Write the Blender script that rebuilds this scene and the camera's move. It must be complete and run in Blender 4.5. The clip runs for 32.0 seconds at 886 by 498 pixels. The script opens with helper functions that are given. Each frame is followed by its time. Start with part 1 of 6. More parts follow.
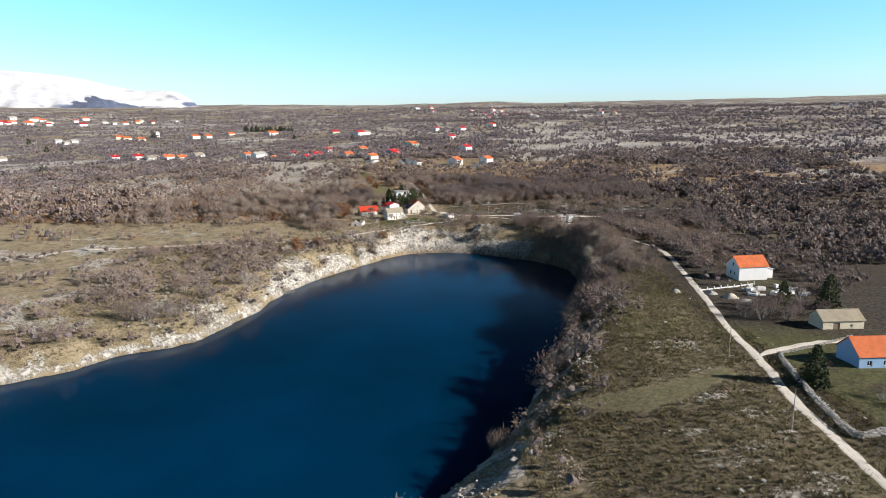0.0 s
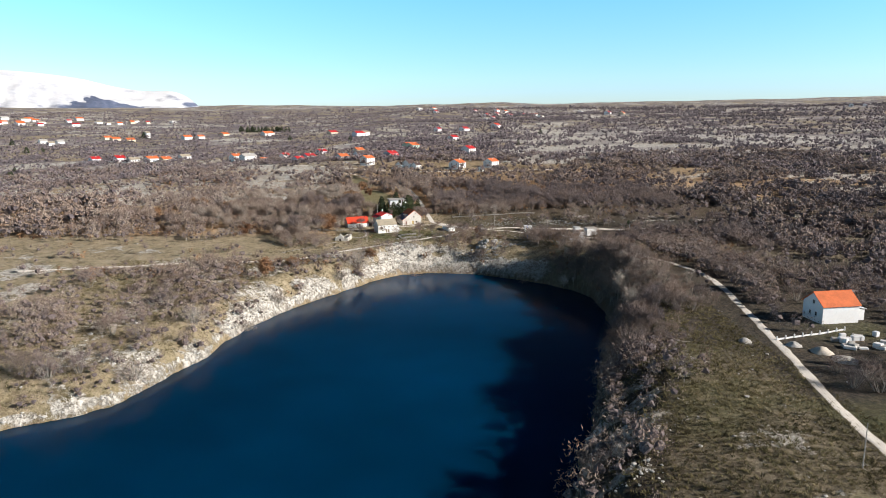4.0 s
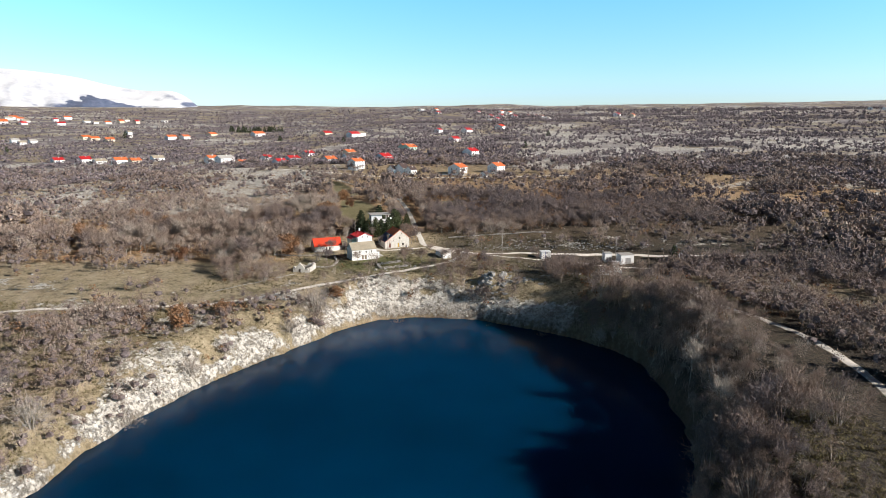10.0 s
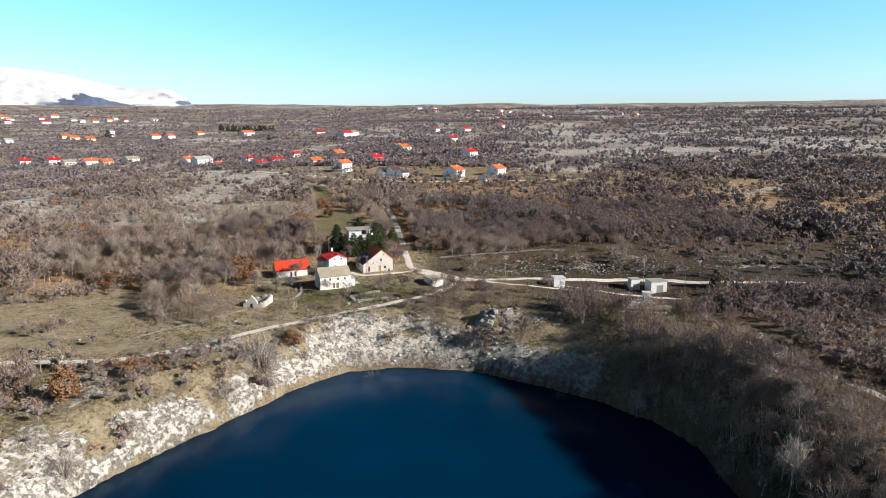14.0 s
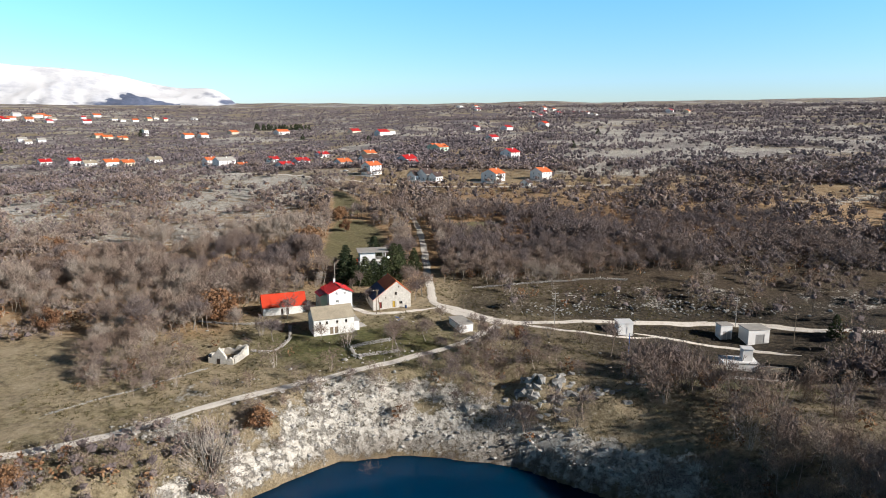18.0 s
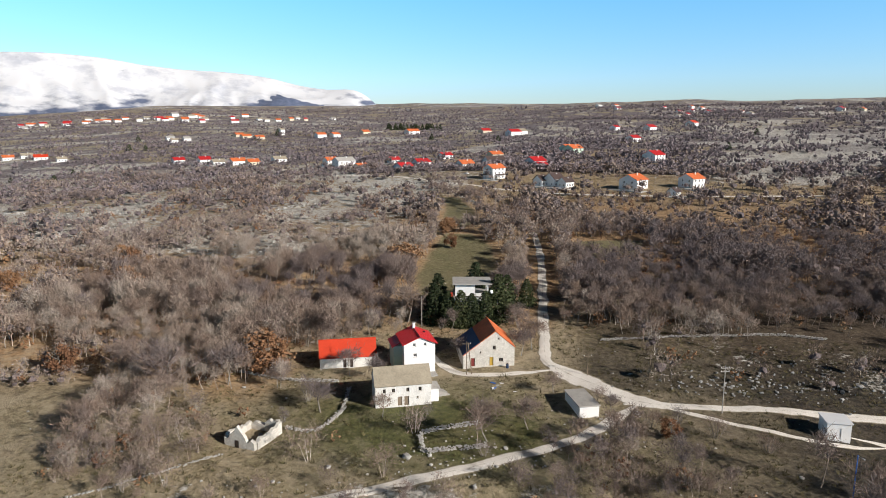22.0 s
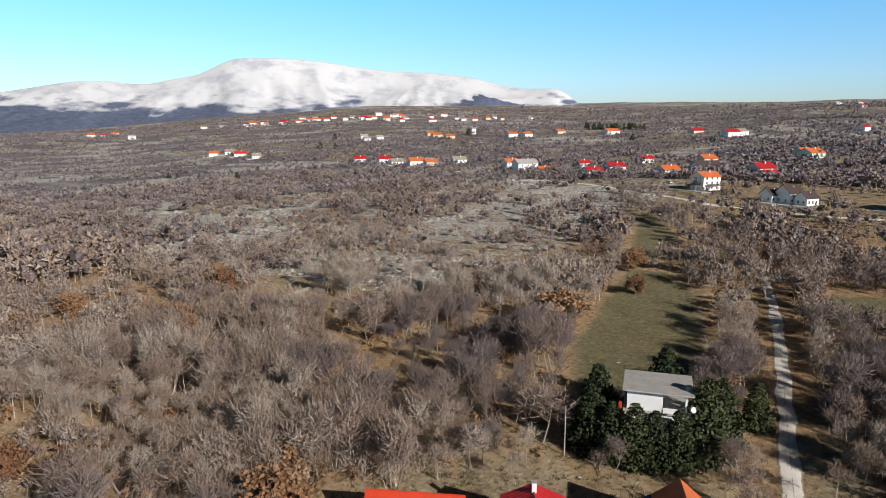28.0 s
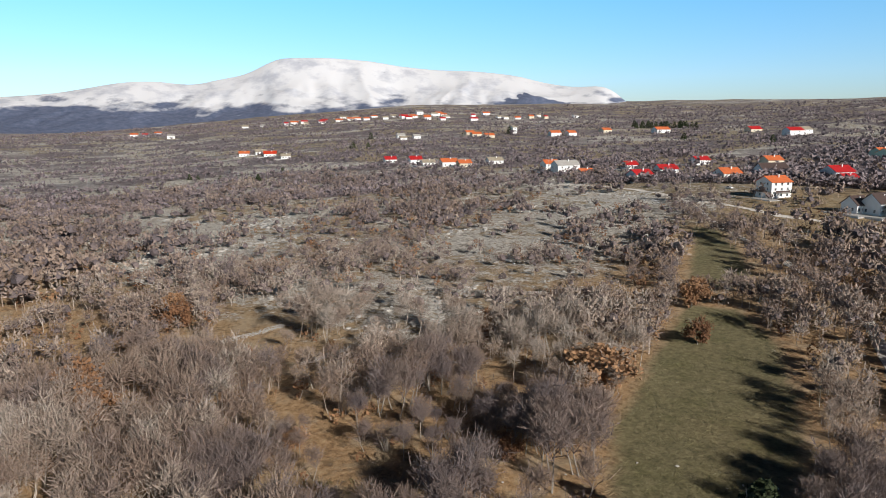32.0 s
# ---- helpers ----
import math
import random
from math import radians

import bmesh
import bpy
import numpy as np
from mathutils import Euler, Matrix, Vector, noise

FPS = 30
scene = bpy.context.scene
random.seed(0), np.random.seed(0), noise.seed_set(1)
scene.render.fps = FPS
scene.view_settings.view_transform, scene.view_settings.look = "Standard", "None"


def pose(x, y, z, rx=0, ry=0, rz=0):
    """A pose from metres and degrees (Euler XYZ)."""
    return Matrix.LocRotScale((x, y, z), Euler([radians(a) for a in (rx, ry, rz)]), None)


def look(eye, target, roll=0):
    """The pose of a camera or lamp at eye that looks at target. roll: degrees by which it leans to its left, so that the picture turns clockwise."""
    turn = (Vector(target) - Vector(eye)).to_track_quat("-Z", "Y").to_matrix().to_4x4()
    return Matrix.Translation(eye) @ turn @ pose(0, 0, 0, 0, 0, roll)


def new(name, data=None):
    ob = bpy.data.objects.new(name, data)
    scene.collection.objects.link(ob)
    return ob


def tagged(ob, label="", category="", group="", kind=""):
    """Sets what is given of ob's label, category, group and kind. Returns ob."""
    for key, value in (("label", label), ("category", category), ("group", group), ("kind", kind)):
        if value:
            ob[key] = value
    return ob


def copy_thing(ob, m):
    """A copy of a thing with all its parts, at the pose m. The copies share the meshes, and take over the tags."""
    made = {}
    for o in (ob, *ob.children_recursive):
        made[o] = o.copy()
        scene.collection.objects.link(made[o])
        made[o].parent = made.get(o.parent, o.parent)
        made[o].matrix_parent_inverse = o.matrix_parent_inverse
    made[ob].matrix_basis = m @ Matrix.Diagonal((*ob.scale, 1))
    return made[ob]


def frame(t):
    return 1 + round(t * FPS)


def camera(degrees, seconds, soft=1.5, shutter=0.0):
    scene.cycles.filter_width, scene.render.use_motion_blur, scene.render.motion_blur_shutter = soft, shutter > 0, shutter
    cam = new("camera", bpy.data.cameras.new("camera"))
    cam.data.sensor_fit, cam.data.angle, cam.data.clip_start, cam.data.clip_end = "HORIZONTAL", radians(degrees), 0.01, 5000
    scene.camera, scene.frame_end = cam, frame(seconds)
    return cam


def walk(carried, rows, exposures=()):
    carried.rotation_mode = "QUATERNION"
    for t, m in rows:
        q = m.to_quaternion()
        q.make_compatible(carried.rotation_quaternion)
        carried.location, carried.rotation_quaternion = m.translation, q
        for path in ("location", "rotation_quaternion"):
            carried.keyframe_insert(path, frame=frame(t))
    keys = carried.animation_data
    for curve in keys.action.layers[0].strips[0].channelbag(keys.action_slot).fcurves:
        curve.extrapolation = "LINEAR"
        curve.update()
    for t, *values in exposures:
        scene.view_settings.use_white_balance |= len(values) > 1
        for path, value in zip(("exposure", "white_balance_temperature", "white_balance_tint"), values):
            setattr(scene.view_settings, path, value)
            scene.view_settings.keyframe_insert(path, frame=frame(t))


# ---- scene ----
cam = camera(66.27, 32.0, soft=0.9)
PATH = [
    (0.0, (34.63, -420.51, 60.72), (34.63, -322.25, 42.18), -0.32),
    (1.0, (35.05, -405.72, 60.52), (35.00, -307.46, 41.97), -0.35),
    (2.0, (35.64, -391.03, 60.16), (35.48, -292.76, 41.63), -0.33),
    (3.0, (36.22, -376.91, 59.67), (35.84, -278.62, 41.21), -0.31),
    (3.5, (36.52, -370.02, 59.46), (36.10, -271.73, 41.03), -0.29),
    (5.5, (37.84, -341.48, 58.13), (37.15, -243.16, 39.90), 0.02),
    (6.0, (38.09, -334.70, 57.84), (37.38, -236.37, 39.63), 0.08),
    (7.0, (38.65, -320.78, 57.54), (37.87, -222.44, 39.43), 0.18),
    (8.0, (39.30, -306.73, 57.19), (38.45, -208.38, 39.13), 0.15),
    (9.0, (40.07, -292.61, 56.76), (39.18, -194.26, 38.70), 0.13),
    (10.0, (40.62, -278.52, 56.33), (39.75, -180.17, 38.25), 0.11),
    (11.0, (41.40, -264.58, 55.97), (40.56, -166.23, 37.90), 0.13),
    (12.0, (42.04, -251.02, 55.81), (41.20, -152.67, 37.71), 0.15),
    (13.0, (42.53, -237.15, 55.77), (41.76, -138.81, 37.62), 0.18),
    (14.0, (43.16, -223.24, 55.71), (42.47, -124.92, 37.50), 0.14),
    (14.5, (43.51, -216.43, 55.69), (42.84, -118.11, 37.47), 0.10),
    (16.5, (45.25, -188.97, 55.70), (44.34, -90.67, 37.38), 0.01),
    (17.0, (45.27, -182.01, 55.69), (42.87, -83.75, 37.30), 0.02),
    (17.5, (45.35, -175.12, 55.60), (40.70, -76.95, 37.15), 0.01),
    (18.0, (45.56, -168.25, 55.45), (38.83, -70.19, 37.03), 0.02),
    (18.5, (45.73, -161.39, 55.29), (37.09, -63.49, 36.85), 0.05),
    (19.0, (45.87, -154.45, 55.11), (35.20, -56.74, 36.71), 0.03),
    (19.5, (46.13, -147.90, 54.95), (33.28, -50.47, 36.47), -0.02),
    (20.0, (46.17, -141.12, 54.77), (29.98, -44.18, 36.32), -0.03),
    (20.5, (46.09, -134.45, 54.58), (27.46, -37.95, 36.13), -0.02),
    (21.0, (45.71, -127.73, 54.41), (24.63, -31.73, 35.99), -0.02),
    (21.5, (45.34, -121.27, 54.24), (21.85, -25.83, 35.83), -0.02),
    (22.0, (44.83, -114.85, 54.11), (18.98, -20.01, 35.71), -0.01),
    (22.5, (44.21, -108.48, 53.94), (15.69, -14.42, 35.51), -0.00),
    (23.0, (43.39, -101.96, 53.74), (11.19, -9.09, 35.33), -0.01),
    (23.5, (42.43, -95.77, 53.45), (7.49, -3.90, 35.04), -0.02),
    (24.0, (41.30, -89.40, 53.24), (3.84, 1.48, 34.88), -0.05),
    (24.5, (40.15, -83.25, 53.07), (0.31, 6.62, 34.71), -0.06),
    (25.0, (38.86, -77.17, 52.95), (-3.33, 11.61, 34.55), -0.02),
    (25.5, (37.43, -71.44, 52.77), (-6.84, 16.31, 34.32), 0.06),
    (26.0, (36.05, -65.86, 52.60), (-10.02, 20.95, 34.11), 0.15),
    (26.5, (34.62, -60.38, 52.40), (-13.14, 25.52, 33.94), 0.20),
    (28.5, (28.40, -39.20, 52.00), (-24.80, 43.45, 33.59), 0.04),
    (29.0, (26.66, -34.03, 51.82), (-27.69, 47.87, 33.42), 0.00),
    (29.5, (24.79, -28.89, 51.68), (-30.22, 52.57, 33.29), -0.02),
    (30.0, (22.93, -23.76, 51.53), (-32.56, 57.38, 33.16), -0.02),
    (30.5, (21.00, -18.70, 51.36), (-35.06, 62.05, 33.00), -0.03),
    (31.0, (19.12, -13.76, 51.25), (-37.76, 66.41, 32.87), -0.04),
    (31.5, (17.24, -9.04, 51.29), (-40.04, 70.83, 32.85), -0.04),
    (32.0, (15.33, -4.10, 51.45), (-41.99, 75.72, 32.90), -0.08),
]
walk(cam, [(t, look(eye, target, roll)) for t, eye, target, roll in PATH], [(0.0, 0.58), (14.0, 0.55), (20.0, 0.35), (32.0, 0.08)])

# ---- light ----
SUN_EL, SUN_AZ = radians(24.5), math.atan2(0.955, -0.30)   # azimuth from +y towards +x
world = bpy.data.worlds.new("sky")
scene.world = world
world.use_nodes = True
wn = world.node_tree.nodes
sky = wn.new("ShaderNodeTexSky")
sky.sky_type, sky.sun_disc = "NISHITA", False
sky.sun_elevation, sky.sun_rotation = SUN_EL, SUN_AZ
sky.altitude, sky.air_density, sky.dust_density, sky.ozone_density = 400, 1.0, 0.3, 2.0
wn["Background"].inputs[1].default_value = 0.095
wl = world.node_tree.links
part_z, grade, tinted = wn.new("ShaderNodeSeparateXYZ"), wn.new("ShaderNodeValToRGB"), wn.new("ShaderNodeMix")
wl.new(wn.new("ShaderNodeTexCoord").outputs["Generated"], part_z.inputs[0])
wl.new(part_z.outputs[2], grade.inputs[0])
# less yellow at the skyline; overhead darkened on purpose to cut the fill light
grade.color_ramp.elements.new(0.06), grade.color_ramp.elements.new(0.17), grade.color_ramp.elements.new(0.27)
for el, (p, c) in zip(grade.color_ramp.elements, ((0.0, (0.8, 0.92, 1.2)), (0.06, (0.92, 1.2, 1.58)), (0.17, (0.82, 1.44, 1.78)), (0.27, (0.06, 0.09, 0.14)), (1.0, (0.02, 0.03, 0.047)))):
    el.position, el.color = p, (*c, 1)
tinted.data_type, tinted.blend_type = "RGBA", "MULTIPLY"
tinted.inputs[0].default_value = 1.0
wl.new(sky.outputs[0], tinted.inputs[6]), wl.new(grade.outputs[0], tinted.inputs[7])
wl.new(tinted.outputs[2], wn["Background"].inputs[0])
sun = new("sun", bpy.data.lights.new("sun", "SUN"))
sun.data.energy, sun.data.angle, sun.data.color = 5.0, radians(0.5), (1.0, 0.93, 0.86)
sun_dir = Vector((math.sin(SUN_AZ) * math.cos(SUN_EL), math.cos(SUN_AZ) * math.cos(SUN_EL), math.sin(SUN_EL)))
sun.matrix_basis = look(sun_dir * 100, (0, 0, 0))

# ---- materials ----


def material(name, rough=0.8, metal=0.0):
    m = bpy.data.materials.new(name)
    m.use_nodes = True
    b = m.node_tree.nodes["Principled BSDF"]
    b.inputs["Roughness"].default_value, b.inputs["Metallic"].default_value = rough, metal
    return m, m.node_tree.nodes, m.node_tree.links, b


def noise_at(nodes, links, coord, scale, detail=4.0, rough=0.6):
    n = nodes.new("ShaderNodeTexNoise")
    n.inputs["Scale"].default_value, n.inputs["Detail"].default_value = scale, detail
    n.inputs["Roughness"].default_value = rough
    links.new(coord, n.inputs["Vector"])
    return n.outputs[0]


def ramp(nodes, links, fac, stops):
    r = nodes.new("ShaderNodeValToRGB")
    e = r.color_ramp.elements
    while len(e) < len(stops):
        e.new(0.5)
    for el, (p, c) in zip(e, stops):
        el.position, el.color = p, (c, c, c, 1) if isinstance(c, float) else (*c, 1)
    links.new(fac, r.inputs[0])
    return r.outputs[0]


def mix(nodes, links, fac, a, b, mode="MIX"):
    n = nodes.new("ShaderNodeMix")
    n.data_type, n.blend_type = "RGBA", mode
    for sock, v in ((0, fac), (6, a), (7, b)):
        if isinstance(v, (int, float)):
            n.inputs[sock].default_value = v
        elif isinstance(v, tuple):
            n.inputs[sock].default_value = (*v, 1)
        else:
            links.new(v, n.inputs[sock])
    return n.outputs[2]


def calc(nodes, links, op, a, b):
    n = nodes.new("ShaderNodeMath")
    n.operation, n.use_clamp = op, True
    for i, v in enumerate((a, b)):
        if isinstance(v, (int, float)):
            n.inputs[i].default_value = v
        else:
            links.new(v, n.inputs[i])
    return n.outputs[0]


def bump(nodes, links, b, height, strength=0.4, dist=0.05):
    n = nodes.new("ShaderNodeBump")
    n.inputs["Strength"].default_value, n.inputs["Distance"].default_value = strength, dist
    links.new(height, n.inputs["Height"])
    links.new(n.outputs[0], b.inputs["Normal"])


def position(nodes):
    return nodes.new("ShaderNodeNewGeometry").outputs["Position"]


def attribute(nodes, name):
    n = nodes.new("ShaderNodeAttribute")
    n.attribute_name = name
    return n.outputs["Fac"]


def plain(name, colour, rough=0.8, metal=0.0, grain=8.0, spread=0.25, relief=0.15, stain=0.0):
    """A surface of one colour with grain and large blotches; stain adds dirt patches."""
    m, nd, lk, b = material(name, rough, metal)
    p = position(nd)
    fine, broad = noise_at(nd, lk, p, grain), noise_at(nd, lk, p, grain * 0.07 + 0.2)
    dark, light = tuple(c * (1 - spread) for c in colour), tuple(min(1, c * (1 + spread * 0.6)) for c in colour)
    c = ramp(nd, lk, fine, [(0.3, dark), (0.7, light)])
    c = mix(nd, lk, 0.5, c, ramp(nd, lk, broad, [(0.35, dark), (0.65, light)]))
    if stain:
        s = ramp(nd, lk, noise_at(nd, lk, p, 0.9, 6.0, 0.7), [(0.52, 0.0), (0.68, stain)])
        c = mix(nd, lk, s, c, tuple(x * 0.45 for x in colour))
    lk.new(c, b.inputs["Base Color"])
    bump(nd, lk, b, fine, relief, 0.03)
    return m


def ground_material():
    m, nd, lk, b = material("karst_ground", 0.95)
    p = position(nd)
    n_big, n_mid = noise_at(nd, lk, p, 0.018, 5.0), noise_at(nd, lk, p, 0.12, 6.0, 0.65)
    n_fine, n_tiny = noise_at(nd, lk, p, 0.9, 6.0, 0.7), noise_at(nd, lk, p, 4.0, 4.0, 0.7)
    dry = ramp(nd, lk, n_fine, [(0.3, (0.15, 0.118, 0.068)), (0.5, (0.33, 0.268, 0.165)), (0.72, (0.48, 0.405, 0.275))])
    heath_and_shade = ramp(nd, lk, n_fine, [(0.36, (0.014, 0.011, 0.008)), (0.52, (0.055, 0.043, 0.029)), (0.72, (0.15, 0.12, 0.08))])
    green = ramp(nd, lk, n_fine, [(0.3, (0.052, 0.057, 0.017)), (0.55, (0.115, 0.118, 0.036)), (0.75, (0.2, 0.188, 0.068))])
    litter = ramp(nd, lk, n_fine, [(0.3, (0.16, 0.09, 0.042)), (0.5, (0.43, 0.27, 0.135)), (0.72, (0.58, 0.41, 0.235))])
    stone = ramp(nd, lk, n_fine, [(0.25, (0.2, 0.178, 0.15)), (0.45, (0.5, 0.468, 0.41)), (0.7, (0.75, 0.715, 0.655))])
    dry = mix(nd, lk, attribute(nd, "heath_and_shade"), dry, heath_and_shade)
    g = calc(nd, lk, "ADD", attribute(nd, "green"), ramp(nd, lk, n_mid, [(0.5, 0.0), (0.75, 0.25)]))
    c = mix(nd, lk, g, dry, green)
    c = mix(nd, lk, attribute(nd, "litter"), c, litter)
    # bare brown earth and bleached grass in patches of two sizes
    dark_patch = calc(nd, lk, "MULTIPLY", ramp(nd, lk, noise_at(nd, lk, p, 0.28, 5.0, 0.7), [(0.38, 0.75), (0.48, 0.0)]), calc(nd, lk, "SUBTRACT", 1.0, attribute(nd, "meadow")))
    c = mix(nd, lk, dark_patch, c, mix(nd, lk, 0.65, c, (0.045, 0.03, 0.016)))
    pale_patch = calc(nd, lk, "MULTIPLY", ramp(nd, lk, noise_at(nd, lk, p, 0.16, 6.0, 0.7), [(0.48, 0.0), (0.6, 0.85)]), calc(nd, lk, "SUBTRACT", 1.0, calc(nd, lk, "MAXIMUM", attribute(nd, "heath_and_shade"), attribute(nd, "meadow"))))
    c = mix(nd, lk, pale_patch, c, mix(nd, lk, 0.65, c, (0.48, 0.39, 0.27)))
    # limestone shows in broken patches
    s = calc(nd, lk, "ADD", calc(nd, lk, "MULTIPLY", attribute(nd, "rock"), 0.62), ramp(nd, lk, n_fine, [(0.25, 0.0), (0.75, 0.34)]))
    s = calc(nd, lk, "ADD", s, ramp(nd, lk, noise_at(nd, lk, p, 0.2, 3.0, 0.6), [(0.36, 0.0), (0.64, 0.26)]))
    s = calc(nd, lk, "ADD", s, ramp(nd, lk, n_tiny, [(0.3, 0.0), (0.7, 0.12)]))
    s = calc(nd, lk, "ADD", s, ramp(nd, lk, noise_at(nd, lk, p, 0.035, 4.0, 0.65), [(0.36, -0.1), (0.64, 0.12)]))
    s = ramp(nd, lk, s, [(0.66, 0.0), (0.78, 1.0)])
    # darker clefts and lichen in the rock
    cleft = ramp(nd, lk, noise_at(nd, lk, p, 0.55, 7.0, 0.75), [(0.4, 0.0), (0.5, 1.0)])
    stone = mix(nd, lk, cleft, mix(nd, lk, 0.55, stone, (0.12, 0.1, 0.075)), stone)
    c = mix(nd, lk, s, c, stone)
    # distant woods and thickets, broken by open stony ground
    tree = noise_at(nd, lk, p, 0.2, 5.0, 0.75)
    thicket = ramp(nd, lk, tree, [(0.34, (0.045, 0.038, 0.044)), (0.5, (0.17, 0.14, 0.15)), (0.68, (0.3, 0.25, 0.245))])
    cover = calc(nd, lk, "ADD", ramp(nd, lk, noise_at(nd, lk, p, 0.016, 6.0, 0.62), [(0.36, 0.0), (0.64, 0.8)]), ramp(nd, lk, tree, [(0.4, 0.25), (0.62, 0.0)]))
    cover = calc(nd, lk, "MULTIPLY", ramp(nd, lk, cover, [(0.46, 0.0), (0.58, 0.95)]), attribute(nd, "far"))
    c = mix(nd, lk, cover, c, thicket)
    wet = attribute(nd, "wet")
    c = mix(nd, lk, wet, c, (0.09, 0.06, 0.035))
    lk.new(c, b.inputs["Base Color"])
    hgt = mix(nd, lk, 0.3, n_fine, n_tiny)
    hgt = mix(nd, lk, calc(nd, lk, "MULTIPLY", s, 0.4), hgt, cleft)
    bump(nd, lk, b, hgt, 1.0, 0.9)
    return m


def water_material():
    m, nd, lk, b = material("lake_water", 0.12)
    p = position(nd)
    c = ramp(nd, lk, noise_at(nd, lk, p, 0.012, 3.0), [(0.35, (0.0, 0.02, 0.06)), (0.65, (0.0, 0.034, 0.098))])
    lk.new(c, b.inputs["Base Color"])
    b.inputs["IOR"].default_value = 1.17
    b.inputs["Subsurface Weight"].default_value, b.inputs["Subsurface Scale"].default_value = 1.0, 22.0
    b.inputs["Subsurface Radius"].default_value = (0.6, 0.9, 1.2)
    n = noise_at(nd, lk, p, 1.3, 4.0, 0.6)
    bump(nd, lk, b, n, 0.25, 0.06)
    return m


def twig_material(name, stops):
    m, nd, lk, b = material(name, 0.9)
    p = position(nd)
    t = calc(nd, lk, "ADD", attribute(nd, "tint"), 0.0)
    r = nd.new("ShaderNodeObjectInfo").outputs["Random"]
    t = calc(nd, lk, "ADD", t, calc(nd, lk, "MULTIPLY", r, 0.2))
    c = ramp(nd, lk, t, stops)
    f = noise_at(nd, lk, p, 2.6, 5.0, 0.8)
    dark = tuple(x * 0.3 for x in stops[0][1])
    c = mix(nd, lk, ramp(nd, lk, f, [(0.38, 0.6), (0.55, 0.0)]), c, dark)
    lk.new(c, b.inputs["Base Color"])
    return m


def stone_wall_material(name, light, dark, scale):
    m, nd, lk, b = material(name, 0.9)
    p = position(nd)
    v = nd.new("ShaderNodeTexVoronoi")
    v.inputs["Scale"].default_value = scale
    lk.new(p, v.inputs["Vector"])
    e = nd.new("ShaderNodeTexVoronoi")
    e.feature = "DISTANCE_TO_EDGE"
    e.inputs["Scale"].default_value = scale
    lk.new(p, e.inputs["Vector"])
    c = mix(nd, lk, calc(nd, lk, "MULTIPLY", v.outputs["Color"], 1.0), dark, light)
    joint = ramp(nd, lk, e.outputs["Distance"], [(0.02, 0.0), (0.08, 1.0)])
    c = mix(nd, lk, joint, tuple(x * 0.75 for x in light), c)
    stain = ramp(nd, lk, noise_at(nd, lk, p, 0.7, 6.0, 0.7), [(0.5, 0.0), (0.75, 0.55)])
    c = mix(nd, lk, stain, c, tuple(x * 0.5 for x in dark))
    lk.new(c, b.inputs["Base Color"])
    bump(nd, lk, b, joint, 0.4, 0.05)
    return m


def snow_material():
    m, nd, lk, b = material("snowy_mountain", 0.8)
    p = position(nd)
    n1, n2 = noise_at(nd, lk, p, 0.03, 9.0, 0.75), noise_at(nd, lk, p, 0.006, 7.0, 0.65)
    # the haze of distance is put into the wood's blue colour
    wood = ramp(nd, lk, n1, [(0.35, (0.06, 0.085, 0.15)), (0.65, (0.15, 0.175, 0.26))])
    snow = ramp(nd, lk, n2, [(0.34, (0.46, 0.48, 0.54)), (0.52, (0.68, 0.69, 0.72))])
    s = calc(nd, lk, "ADD", attribute(nd, "snow"), ramp(nd, lk, mix(nd, lk, 0.4, n1, n2), [(0.35, -0.3), (0.65, 0.3)]))
    s = ramp(nd, lk, s, [(0.3, 0.0), (0.7, 1.0)])
    lk.new(mix(nd, lk, s, wood, snow), b.inputs["Base Color"])
    return m


GROUND, WATER, SNOW = ground_material(), water_material(), snow_material()
TWIG = twig_material("bare_twigs", [(0.0, (0.065, 0.053, 0.057)), (0.12, (0.15, 0.121, 0.124)), (0.35, (0.235, 0.184, 0.168)), (0.6, (0.29, 0.208, 0.16)), (0.85, (0.42, 0.34, 0.28)), (1.0, (0.5, 0.44, 0.38))])
BARK = plain("grey_bark", (0.3, 0.27, 0.235), 0.9, grain=12)
# far twigs: haze painted in as a paler, purpler colour
HAZY_TWIG = twig_material("hazed_scrub", [(0.0, (0.1, 0.082, 0.09)), (0.15, (0.22, 0.18, 0.19)), (0.5, (0.3, 0.245, 0.25)), (1.0, (0.38, 0.3, 0.29))])
OAK_LEAF = twig_material("dry_oak_leaves", [(0.0, (0.13, 0.055, 0.028)), (0.5, (0.30, 0.155, 0.075)), (1.0, (0.42, 0.26, 0.14))])
PINE_LEAF = twig_material("pine_needles", [(0.0, (0.018, 0.03, 0.01)), (0.5, (0.045, 0.062, 0.018)), (1.0, (0.09, 0.1, 0.035))])


def track_material():
    m, nd, lk, b = material("gravel_track", 0.95)
    p = position(nd)
    fine, broad = noise_at(nd, lk, p, 6.0, 5.0, 0.7), noise_at(nd, lk, p, 0.5, 5.0, 0.65)
    c = ramp(nd, lk, fine, [(0.3, (0.62, 0.57, 0.5)), (0.7, (0.88, 0.84, 0.78))])
    c = mix(nd, lk, ramp(nd, lk, broad, [(0.52, 0.0), (0.75, 0.4)]), c, (0.4, 0.33, 0.24))
    # grass between the wheel tracks and creeping in from the sides
    e = calc(nd, lk, "ADD", attribute(nd, "worn"), ramp(nd, lk, mix(nd, lk, 0.5, fine, broad), [(0.3, 0.0), (0.7, 0.6)]))
    c = mix(nd, lk, ramp(nd, lk, e, [(0.86, 0.0), (1.0, 0.85)]), c, (0.2, 0.16, 0.085))
    lk.new(c, b.inputs["Base Color"])
    bump(nd, lk, b, fine, 0.5, 0.05)
    return m


